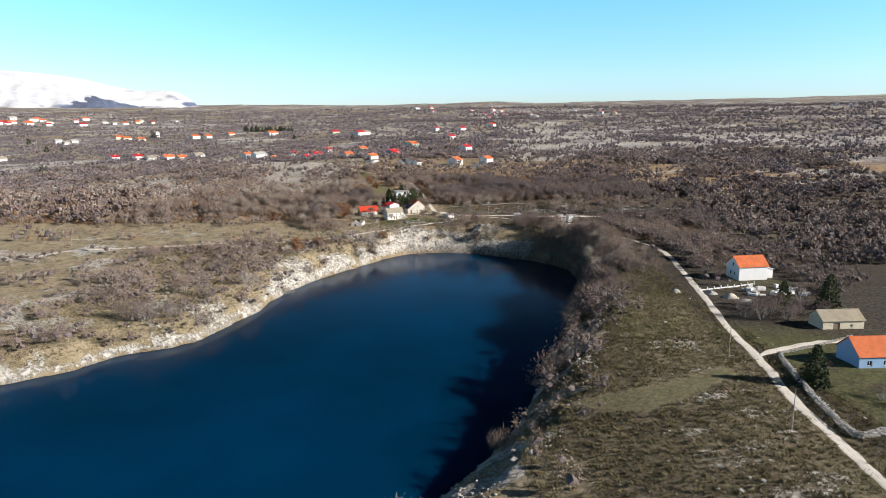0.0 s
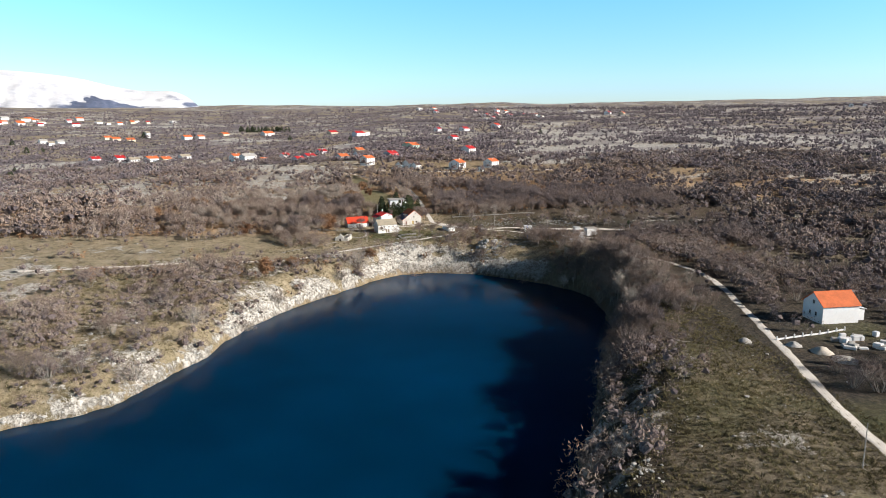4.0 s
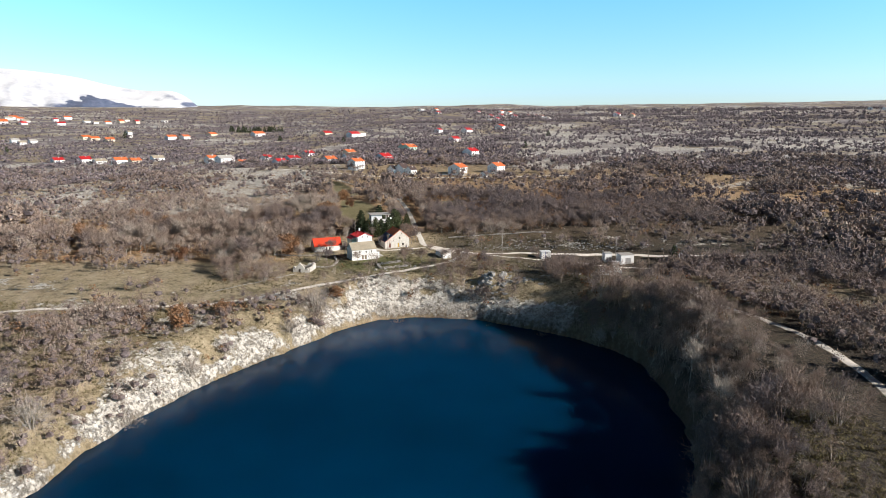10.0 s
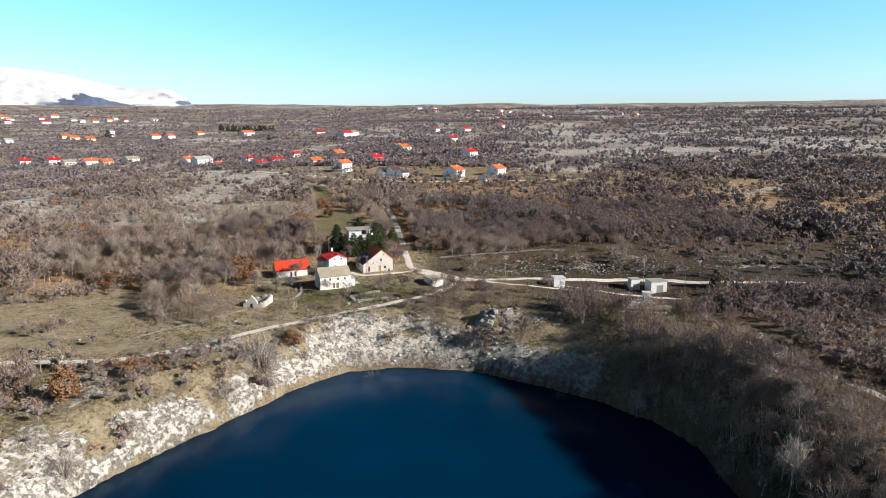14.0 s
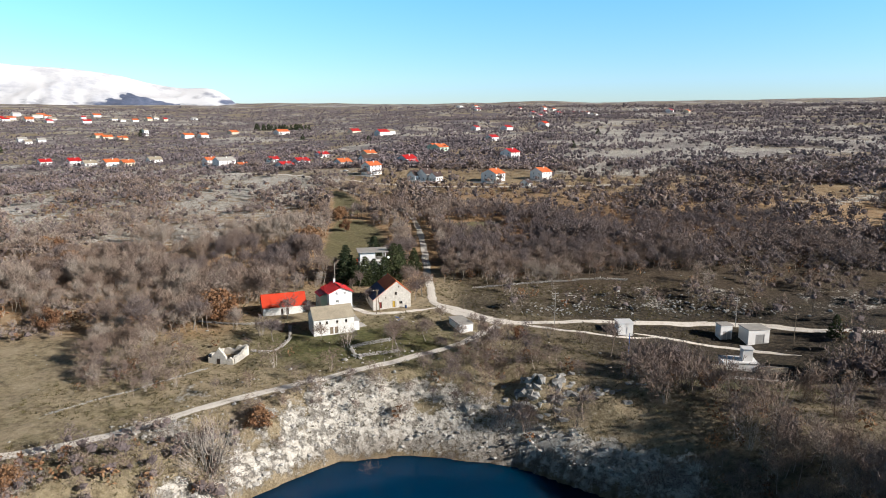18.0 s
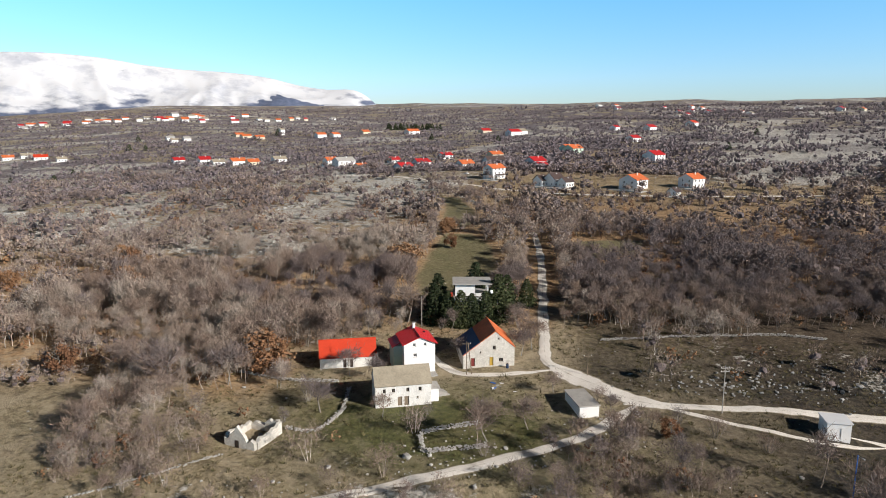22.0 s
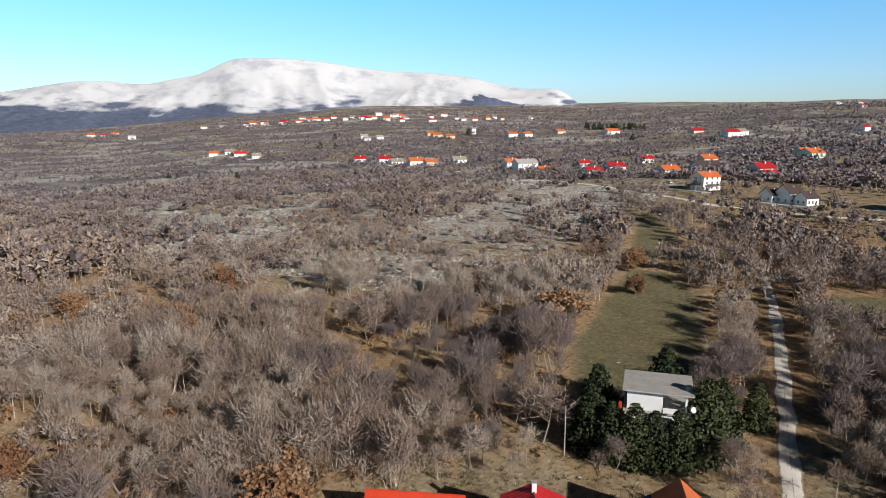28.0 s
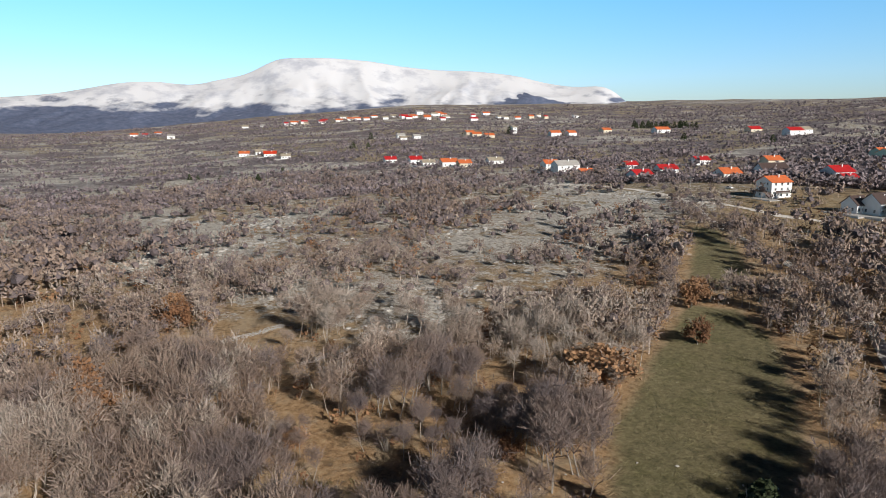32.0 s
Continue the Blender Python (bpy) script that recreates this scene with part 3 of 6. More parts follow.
def ribbon(name, pts, half, label, mat, lift=0.1, cells=8):
    c = resampled(pts, 0.8)
    t = np.gradient(c, axis=0)
    t /= np.linalg.norm(t, axis=1)[:, None]
    side = np.stack([-t[:, 1], t[:, 0]], 1)
    s = np.arange(len(c)) * 0.8
    wl = half * (1.05 + 1.1 * fbm(s, s * 0 + half, 5, 4, 61))
    wr = half * (1.05 + 1.1 * fbm(s, s * 0 - half, 5, 4, 63))
    # a lane thins out at its ends
    thin = 0.25 + 0.75 * smooth(0, 9, s) * smooth(0, 9, s[-1] - s)
    wl, wr = wl * thin, wr * thin
    u = np.linspace(-1, 1, cells + 1)
    w = np.where(u[None] < 0, u[None] * wl[:, None], u[None] * wr[:, None])
    P = c[:, None] + side[:, None] * w[..., None]
    x, y = P[..., 0].ravel(), P[..., 1].ravel()
    z = height(x, y) + lift * np.tile(1 - np.abs(u) ** 4 * 0.9, len(c))
    ob = new(name, mesh_from(name, np.stack([x, y, z], 1), grid_faces(cells + 1, len(c)), [mat], {"worn": np.tile(np.maximum(np.abs(u) ** 3, 0.62 * (np.abs(u) < 0.2)), len(c))}, True))
    return tagged(ob, label, "road", kind="structure")


for nm, (pts, half), lab in zip(("road_lakeside", "road_east_lane", "road_to_village", "road_yard", "road_east_bank", "road_village", "road_pump_yard", "road_branch", "road_farm", "road_junction"), ROADS,
                                ("pale gravel track along the lake shore", "pale gravel lane past the small pump huts", "straight gravel road between bare woods",
                                 "sandy yard track round the stone house", "narrow dirt track along the wooded bank", "pale road through the village", "bare stony yard track beside the pump houses", "gravel track branching below the lane", "shaded track to the cream barn", "broad pale gravel junction beside the yard")):
    ribbon(nm, pts, half, lab, TRACK, 0.14 if nm == "road_junction" else 0.1)

# ---- building blocks ----


def part(name, bm, mat, parent, label=""):
    me = bpy.data.meshes.new(name)
    bmesh.ops.recalc_face_normals(bm, faces=bm.faces)
    bm.to_mesh(me)
    bm.free()
    me.materials.append(mat)
    ob = new(name, me)
    ob.parent = parent
    if label:
        ob["label"] = label
    return ob


def box(lo, hi, bevel=0.0, bm=None):
    bm = bm or bmesh.new()
    r = bmesh.ops.create_cube(bm, size=1)
    c, s = [(a + b) / 2 for a, b in zip(lo, hi)], [b - a for a, b in zip(lo, hi)]
    bmesh.ops.scale(bm, vec=s, verts=r["verts"])
    bmesh.ops.translate(bm, vec=c, verts=r["verts"])
    if bevel:
        bmesh.ops.bevel(bm, geom=list({e for v in r["verts"] for e in v.link_edges}), offset=bevel, segments=1, affect="EDGES")
    return bm


def rod(a, b, r0, r1, sides=8, bm=None):
    bm = bm or bmesh.new()
    a, b = Vector(a), Vector(b)
    q = (b - a).to_track_quat("Z", "Y").to_matrix().to_4x4()
    bmesh.ops.create_cone(bm, cap_ends=True, segments=sides, radius1=r0, radius2=r1, depth=(b - a).length, matrix=Matrix.Translation((a + b) / 2) @ q)
    return bm


def wall_panel(bm, origin, along, out, width, top, holes, depth=0.3, cuts=()):
    """A wall seen from outside: columns between the openings, up to top(u); each opening has its reveal."""
    o, u, nrm, up = Vector(origin), Vector(along), Vector(out), Vector((0, 0, 1))
    at = lambda a, v, d=0.0: bm.verts.new(o + u * a + up * v - nrm * d)
    us = sorted({0.0, width, *cuts, *(h[0] for h in holes), *(h[2] for h in holes)})
    for a, b in zip(us, us[1:]):
        v = 0.0
        for h in sorted((h for h in holes if h[0] <= a + 1e-6 and h[2] >= b - 1e-6), key=lambda h: h[1]):
            if h[1] > v:
                bm.faces.new([at(a, v), at(b, v), at(b, h[1]), at(a, h[1])])
            v = h[3]
        bm.faces.new([at(a, v), at(b, v), at(b, top(b)), at(a, top(a))])
    for a, v, b, w in (h[:4] for h in holes):
        for (p, q), (r, s) in (((a, v), (b, v)), ((b, v), (b, w)), ((b, w), (a, w)), ((a, w), (a, v))):
            bm.faces.new([at(p, q), at(r, s), at(r, s, depth), at(p, q, depth)])


def opening(root, kind, origin, along, out, h, frame_mat, fill_mat, depth=0.22):
    """A window or a door that sits in its reveal."""
    o, u, nrm, up = Vector(origin), Vector(along), Vector(out), Vector((0, 0, 1))
    a, v, b, w = h[:4]
    m = Matrix((u, nrm, up)).transposed().to_4x4()
    m.translation = o + u * a + up * v - nrm * depth
    W, H = b - a, w - v
    f = 0.07
    if kind == "window":
        bm = bmesh.new()
        for lo, hi in (((0, 0, 0), (f, .06, H)), ((W - f, 0, 0), (W, .06, H)), ((f, 0, 0), (W - f, .06, f)), ((f, 0, H - f), (W - f, .06, H)), ((W / 2 - .03, .002, f), (W / 2 + .03, .05, H - f))):
            box(lo, hi, bm=bm)
        win = part("window", bm, frame_mat, root)
        win.matrix_basis = m
        part("pane", box((f * .8, .01, f * .8), (W - f * .8, .025, H - f * .8)), fill_mat, win)
        sill = part("sill", box((-.08, depth - .12, -.07), (W + .08, depth + .08, -.004)), CONCRETE, win)
    else:
        win = part("door", box((.02, 0, .02), (W - .02, .05, H - .02), .008), fill_mat, root)
        win.matrix_basis = m
        fr = bmesh.new()
        for lo, hi in (((0, .05, 0), (f, .1, H)), ((W - f, .05, 0), (W, .1, H)), ((f, .05, H - f), (W - f, .1, H))):
            box(lo, hi, bm=fr)
        part("door_frame", fr, frame_mat, win)
        part("handle", box((W * .8, .05, H * .47), (W * .8 + .1, .09, H * .47 + .03)), STEEL, win)
    return win


def slab(bm, quad, thick):
    """A thick sheet on four corners, seen from above."""
    q = [Vector(p) for p in quad]
    nrm = (q[1] - q[0]).cross(q[3] - q[0]).normalized()
    if nrm.z < 0:
        nrm.negate()
    t = [bm.verts.new(p + nrm * thick) for p in q]
    b = [bm.verts.new(p) for p in q]
    bm.faces.new(t), bm.faces.new(b[::-1])
    for i in range(4):
        bm.faces.new([t[i], b[i], b[(i + 1) % 4], t[(i + 1) % 4]])


def house(name, label, at, turn, w, d, h, rise, wall_mat, roof_mat, front=(), back=(), left=(), right=(), axis="x", ridge=0.5, over=0.35,
          category="house", chimneys=(), frame_mat=None, ribs=0, sink=1.5, eave_right=None, group=""):
    """A gabled house. Its front faces -y before it is turned; axis: the ridge's direction; ridge: where it stands across the gable.
    Openings: (kind, u0, v0, u1, v1[, fill])."""
    root = new(name)
    root.matrix_basis = pose(*at, 0, 0, turn)
    tagged(root, label, category, group)
    frame_mat = frame_mat or WHITEMETAL
    er = h if eave_right is None else eave_right
    if axis == "x":
        top_f = top_b = lambda u: h
        top_s = lambda u: h + rise * min(u / (ridge * d), (d - u) / ((1 - ridge) * d))
        sides = [((0, 0, 0), (1, 0, 0), (0, -1, 0), w, top_f, front, ()), ((w, d, 0), (-1, 0, 0), (0, 1, 0), w, top_b, back, ()),
                 ((0, d, 0), (0, -1, 0), (-1, 0, 0), d, lambda u: top_s(d - u), left, (d * (1 - ridge),)), ((w, 0, 0), (0, 1, 0), (1, 0, 0), d, top_s, right, (d * ridge,))]
    else:
        k = ridge * w
        top_g = lambda u: h + (u / k) * rise if u <= k else er + (w - u) / (w - k) * (h + rise - er)
        sides = [((0, 0, 0), (1, 0, 0), (0, -1, 0), w, top_g, front, (k,)), ((w, d, 0), (-1, 0, 0), (0, 1, 0), w, lambda u: top_g(w - u), back, (w - k,)),
                 ((0, d, 0), (0, -1, 0), (-1, 0, 0), d, lambda u: h, left, ()), ((w, 0, 0), (0, 1, 0), (1, 0, 0), d, lambda u: er, right, ())]
    bm = bmesh.new()
    for o, u, nr, width, top, holes, cuts in sides:
        wall_panel(bm, o, u, nr, width, top, [q[1:5] for q in holes], cuts=cuts)
    for (x0, y0), (x1, y1) in (((0, 0), (w, 0)), ((w, 0), (w, d)), ((w, d), (0, d)), ((0, d), (0, 0))):
        bm.faces.new([bm.verts.new(p) for p in ((x0, y0, -sink), (x1, y1, -sink), (x1, y1, 0), (x0, y0, 0))])
    me = bpy.data.meshes.new("wall")
    bm.to_mesh(me), bm.free()
    me.materials.append(wall_mat)
    new("wall", me).parent = root
    for o, u, nr, width, top, holes, cuts in sides:
        for q in holes:
            opening(root, q[0], o, u, nr, q[1:5], frame_mat, q[5] if len(q) > 5 else (GLASS if q[0] == "window" else WOOD))
    th = 0.14
    bm = bmesh.new()
    if axis == "x":
        k, z = ridge * d, h + rise
        s1, s2 = rise / k, rise / (d - k)
        slab(bm, [(-over, -over, h - s1 * over), (w + over, -over, h - s1 * over), (w + over, k, z), (-over, k, z)], th)
        slab(bm, [(-over, k, z), (w + over, k, z), (w + over, d + over, h - s2 * over), (-over, d + over, h - s2 * over)], th)
        crest = ((-over, k, z + th), (w + over, k, z + th))
    else:
        k, z = ridge * w, h + rise
        s1, s2 = rise / k, (z - er) / (w - k)
        slab(bm, [(-over, -over, h - s1 * over), (k, -over, z), (k, d + over, z), (-over, d + over, h - s1 * over)], th)
        slab(bm, [(k, -over, z), (w + over, -over, er - s2 * over), (w + over, d + over, er - s2 * over), (k, d + over, z)], th)
        crest = ((k, -over, z + th), (k, d + over, z + th))
    roof = part("roof", bm, roof_mat, root)
    part("ridge_cap", rod(*crest, 0.13, 0.13, 6), roof_mat, roof)
    for i in range(ribs):
        f = (i + 0.5) / ribs
        bm = bmesh.new()
        if axis == "x":
            x = -over + f * (w + 2 * over)
            slab(bm, [(x - .04, -over, h - s1 * over + th), (x + .04, -over, h - s1 * over + th), (x + .04, k, z + th), (x - .04, k, z + th)], 0.06)
            slab(bm, [(x - .04, k, z + th), (x + .04, k, z + th), (x + .04, d + over, h - s2 * over + th), (x - .04, d + over, h - s2 * over + th)], 0.06)
        else:
            y = -over + f * (d + 2 * over)
            slab(bm, [(-over, y - .04, h - s1 * over + th), (k, y - .04, z + th), (k, y + .04, z + th), (-over, y + .04, h - s1 * over + th)], 0.06)
            slab(bm, [(k, y - .04, z + th), (w + over, y - .04, er - s2 * over + th), (w + over, y + .04, er - s2 * over + th), (k, y + .04, z + th)], 0.06)
        part("roof_rib", bm, roof_mat, roof)
    for x, y, z0, z1 in chimneys:
        c = part("chimney", box((x - .28, y - .28, z0), (x + .28, y + .28, z1), .03), PLASTER, roof)
        part("chimney_cap", box((x - .36, y - .36, z1 + .004), (x + .36, y + .36, z1 + .1), .02), CONCRETE, c)
    return root


def angle(a, b):
    return math.degrees(math.atan2(b[1] - a[1], b[0] - a[0]))


W, D = "window", "door"

BLUEWALL = plain("pale_blue_plaster", (0.3, 0.45, 0.66), 0.85, grain=5, spread=0.1)

# ---- hamlet by the lake ----
house("stone_farmhouse", "long whitewashed stone farmhouse with a beige tiled roof", (0.1, 0, 0), 27, 10.9, 6.5, 4.3, 2.6, OLDWALL, GREYTILE,
      front=[(W, 1.4, 2.9, 2.0, 3.7), (W, 3.2, 2.9, 3.8, 3.7), (W, 6.0, 2.9, 6.6, 3.7), (W, 8.4, 2.9, 9.0, 3.7), (W, 2.3, 1.3, 2.8, 1.8), (D, 4.3, 0.1, 5.2, 2.0), (D, 5.6, 0.1, 6.5, 2.0), (W, 8.0, 1.4, 8.4, 1.8)],
      frame_mat=WOOD, over=0.15)
house("white_house", "tall white plastered house with a ribbed red metal roof", (0.3, 16.9, 0.5), 29, 6.8, 8.0, 6.8, 1.45, PLASTER, DEEPRED, axis="y", ribs=16,
      front=[(W, 1.9, 6.2, 2.5, 6.9), (W, 4.3, 6.2, 4.9, 6.9), (W, 2.0, 3.9, 2.8, 4.6), (W, 2.3, 0.6, 2.8, 2.3)], left=[(W, 3, 4, 4, 5.2)], over=0.45, chimneys=[(3.4, 6.5, 8.2, 9.6)])
house("red_barn", "low white stone barn with a bright red sheet roof", (-18.5, 14.8, 0.6), 25, 12.3, 6.0, 2.6, 3.0, OLDWALL, RED,
      front=[(D, 5.0, 0.1, 5.8, 2.0, DARKWOOD), (D, 6.5, 0.1, 7.3, 2.0, DARKWOOD)], over=0.2)
house("gabled_stone_house", "old stone house with a long orange tiled roof", (11.9, 22.9, 1.2), 22, 11.4, 11.0, 2.7, 5.2, STONEWALL, ORANGE, axis="y", ridge=0.62, eave_right=4.2,
      front=[(D, 1.7, 0.1, 2.6, 2.0, REDDOOR), (D, 5.8, 0.1, 6.7, 2.1, YELLOWDOOR), (W, 7.9, 1.0, 8.9, 1.8), (W, 3.6, 3.0, 4.0, 3.5), (W, 6.5, 3.8, 7.2, 4.7), (W, 7.6, 6.0, 8.0, 6.5)], over=0.1, frame_mat=WOOD)


gabled = bpy.data.objects["gabled_stone_house"]
lower = bmesh.new()
slab(lower, [(-0.18, -0.16, 2.74), (3.7, -0.16, 5.6), (3.7, 11.16, 5.6), (-0.18, 11.16, 2.74)], 0.07)
part("lower_roof", lower, plain("dark_blue_sheet", (0.025, 0.04, 0.11), 0.5, grain=3), gabled, "dark blue sheet over the lower roof")


def flat_hut(name, label, at, turn, w, d, h, wall_mat, roof_mat, front=(), left=(), right=(), over=0.2, category="hut", lean=0.0, sink=1.5):
    root = new(name)
    root.matrix_basis = pose(*at, 0, 0, turn)
    tagged(root, label, category)
    bm = bmesh.new()
    for o, u, nr, width, holes in (((0, 0, 0), (1, 0, 0), (0, -1, 0), w, front), ((w, d, 0), (-1, 0, 0), (0, 1, 0), w, ()),
                                   ((0, d, 0), (0, -1, 0), (-1, 0, 0), d, left), ((w, 0, 0), (0, 1, 0), (1, 0, 0), d, right)):
        wall_panel(bm, o, u, nr, width, lambda q: h, [q[1:5] for q in holes], depth=0.25)
        a, b = Vector(o), Vector(o) + Vector(u) * width
        bm.faces.new([bm.verts.new(p) for p in (a - Vector((0, 0, sink)), b - Vector((0, 0, sink)), b, a)])
    part("wall", bm, wall_mat, root)
    for o, u, nr, width, holes in (((0, 0, 0), (1, 0, 0), (0, -1, 0), w, front), ((0, d, 0), (0, -1, 0), (-1, 0, 0), d, left), ((w, 0, 0), (0, 1, 0), (1, 0, 0), d, right)):
        for q in holes:
            opening(root, q[0], o, u, nr, q[1:5], WHITEMETAL, q[5] if len(q) > 5 else (GLASS if q[0] == W else WOOD), 0.15)
    bm = bmesh.new()
    slab(bm, [(-over, -over, h), (w + over, -over, h), (w + over, d + over, h + lean), (-over, d + over, h + lean)], 0.2)
    part("roof", bm, roof_mat, root)
    return root


flat_hut("concrete_shed", "small grey shed with a flat concrete roof", (38.2, 6.2, -0.5), 25, 3.8, 8.0, 2.5, PLASTER, CONCRETE, category="shed")
flat_hut("white_kiosk", "small white block hut with a flat roof", (80.9, 11.3, -1.2), 5, 4.0, 4.0, 3.0, PLASTER, WHITEMETAL, front=[(D, 1.4, .1, 2.4, 2.1, WHITEMETAL)])
flat_hut("pump_house", "white flat-roofed pump house with grey metal doors", (115.6, 12.2, -3.9), 10, 6.0, 5.0, 4.3, PLASTER, CONCRETE, front=[(D, 2.0, .1, 4.6, 3.0, STEEL)])
flat_hut("transformer_tower", "narrow white transformer hut with a flat roof", (109.3, 15.2, -3.6), 10, 3.3, 3.0, 4.2, PLASTER, CONCRETE, front=[(D, 0.6, .1, 1.7, 2.6, STEEL), (D, 1.9, .1, 3.0, 2.6, STEEL)])
flat_hut("well_house", "low white concrete well chamber with a small tower", (103.5, -5.5, -4.3), -3, 8.0, 5.0, 1.7, PLASTER, WHITEMETAL)
flat_hut("villa_among_pines", "white house with an open roof terrace half hidden by dark pines", (2.2, 53.0, 2.5), 15, 9.2, 8.0, 6.4, PLASTER, CONCRETE,
         front=[(W, .8, 3.8, 2.4, 5.2), (W, 3.8, 3.8, 5.2, 5.2), (D, 6.4, 3.2, 8.2, 5.4, GLASS), (W, 1, .9, 2.4, 2.2), (W, 4, .9, 5.4, 2.2)], over=0.3, category="house", sink=3)

house("orange_house", "white two-storey house with an orange tiled roof", (144.0, -176.0, 2.6), 9, 11.5, 8.5, 4.6, 3.2, PLASTER, ORANGE,
      left=[(W, 2.5, 1, 3.5, 2.3), (W, 5, 1, 6, 2.3), (W, 3.8, 4.4, 4.8, 5.6)], over=0.4)
house("cream_barn", "long cream barn with a weathered beige roof", (142.0, -236.0, 1.6), 3, 12.0, 7.0, 3.0, 2.2, CREAM, GREYTILE, front=[(D, 3, .1, 5, 2.4), (W, 8, 1, 8.8, 1.8)])
house("red_roofed_house", "pale blue house with a broad dull red roof", (133.5, -267.0, 1.8), 2, 12.0, 9.0, 3.4, 3.4, BLUEWALL, ORANGE, front=[(W, 2, 1, 3.2, 2.2), (W, 6, 1, 7.2, 2.2)])


# ---- village ----
ROOFS = {"o": (ORANGE, "an orange tiled"), "r": (DEEPRED, "a dark red"), "b": (RED, "a bright red"), "g": (GREYTILE, "a beige"), "k": (DARKTILE, "a dark brown"), "c": (CONCRETE, "a grey concrete")}
WALLS = {"w": (PLASTER, "white"), "c": (CREAM, "cream"), "b": (PLASTER, "white"), "g": (GREEN_PLASTER, "pale green")}
SITES = []


def village_house(x, y, w, d, h, rk, wk, turn):
    """A house of the village; w is its gable, d its length, h the height of its eaves."""
    SITES.append((x, y))
    w, h = w * 1.1, h + 0.2
    (rm, rl), (wm, wl_) = ROOFS[rk], WALLS[wk]
    near = y < 620
    rows = [1.0] + ([3.8] if h > 5.3 else []) + ([6.2] if h > 7.6 else [])
    gable = [(W, w * f - .5, v, w * f + .5, v + 1.3) for f in ((.28, .72) if near else (.5,)) for v in rows]
    side = [(W, d * f - .6, v, d * f + .6, v + 1.3) for f in ((.2, .5, .8) if near else (.33, .67)) for v in rows]
    ob = house("village_house", "%s %s house with %s roof" % (("small", "low", "tall")[(h > 3.3) + (h > 5.3)], wl_, rl), (x - w / 2, y, ground_z(x, y + 3) - 0.3), turn, w, d, h, w * (0.4 if rk == "k" else 0.25), wm, rm,
               front=gable, right=side, over=0.5, axis="y", group="village houses", sink=4, chimneys=[(w * .62, d * .6, h + w * .12, h + w * .25 + .9)] if near else ())
    if near:
        lot = new("paved_yard", None)
        lot.matrix_basis = pose(x - w / 2, y, ground_z(x, y + 3) - 0.3, 0, 0, turn)
        tagged(lot, "pale concrete yard round a village house", "yard")
        part("slab", box((-3.5, -7, -1.5), (w + 7, -.01, .12), .03), CONCRETE, lot)
        part("kerb", box((-3.7, -7.25, -1.5), (w + 7.2, -7.01, .3), .03), PLASTER, lot)
    if h > 7:
        b = part("balcony", box((1.2, -1.3, 2.75), (w - 1.2, 0, 2.93), .02), CONCRETE, ob)
        part("railing", box((1.2, -1.3, 2.935), (w - 1.2, -1.22, 3.8), .02), DARKTILE, b)
        b = part("balcony", box((w + .004, 1.5, 2.75), (w + 1.2, d - 2, 2.93), .02), CONCRETE, ob)
        part("railing", box((w + 1.12, 1.5, 2.935), (w + 1.2, d - 2, 3.8), .02), DARKTILE, b)


village_house(-216, 448, 9, 11, 5.6, "o", "b", -36)
village_house(-199, 433, 10, 17, 6.0, "c", "w", -36)
village_house(-174, 416, 6, 10, 2.6, "o", "c", -30)
village_house(-160, 462, 8, 9, 3.2, "r", "w", -40)
village_house(-130, 396, 9, 12, 3.6, "r", "w", -34)
village_house(-124, 426, 9, 12, 3.6, "r", "w", -44)
village_house(-122, 495, 8, 11, 3.4, "r", "w", -40)
village_house(-83.5, 412, 10, 12, 4.0, "o", "b", -42)
village_house(-75, 490, 9, 12, 4.6, "o", "c", -40)
village_house(-66, 432, 12, 18, 3.0, "k", "w", -40)
village_house(-48, 350, 9, 12, 7.6, "o", "w", -36)
village_house(-30, 429, 11, 13, 5.6, "r", "w", -40)
village_house(-23, 416, 8, 9, 3.4, "r", "w", -40)
village_house(-10, 319, 7, 7, 3.6, "k", "w", -36)
village_house(-2.4, 318, 8, 9, 5.0, "k", "w", -36)
village_house(5.6, 313, 6, 8, 3.6, "k", "w", -34)
village_house(45.5, 310, 11, 13, 5.8, "o", "w", -30)
village_house(80, 326, 10, 11, 5.6, "o", "w", -42)
village_house(69, 289, 5, 6, 2.4, "k", "w", -30)
village_house(62, 495, 12, 14, 5.4, "r", "b", -38)
village_house(-12, 566, 12, 15, 4.4, "o", "g", -36)
village_house(-18, 579, 10, 12, 4.4, "o", "g", -36)
village_house(45, 739, 11, 14, 5, "r", "w", -40)
village_house(139, 1096, 13, 16, 6, "b", "w", -36)
village_house(70, 1007, 13, 16, 5, "r", "w", -40)
village_house(18, 999, 10, 13, 5, "r", "w", -30)
village_house(-131, 915, 13, 20, 6, "r", "w", -40)
village_house(-120, 930, 12, 15, 6, "g", "w", -40)
village_house(-196, 1019, 13, 18, 4, "r", "c", -40)
village_house(-336, 1047, 14, 24, 5.5, "o", "w", -36)
village_house(-420, 1040, 12, 16, 4, "o", "c", -30)
village_house(-545, 970, 8, 8, 9, "g", "w", -30)
village_house(-603, 924, 10, 14, 4, "o", "c", -36)
village_house(-545, 890, 11, 15, 4, "o", "c", -36)
village_house(-668, 830, 10, 12, 5, "c", "w", -40)
village_house(-643, 839, 10, 11, 4, "c", "w", -40)
village_house(-660, 522, 9, 12, 3.6, "o", "w", -36)
village_house(-652, 540, 9, 13, 3.4, "g", "w", -36)
village_house(-610, 519, 10, 14, 3.4, "b", "w", -40)
village_house(-562, 501, 8, 10, 3.0, "g", "w", -36)
village_house(-407, 493, 9, 11, 3.4, "r", "w", -36)
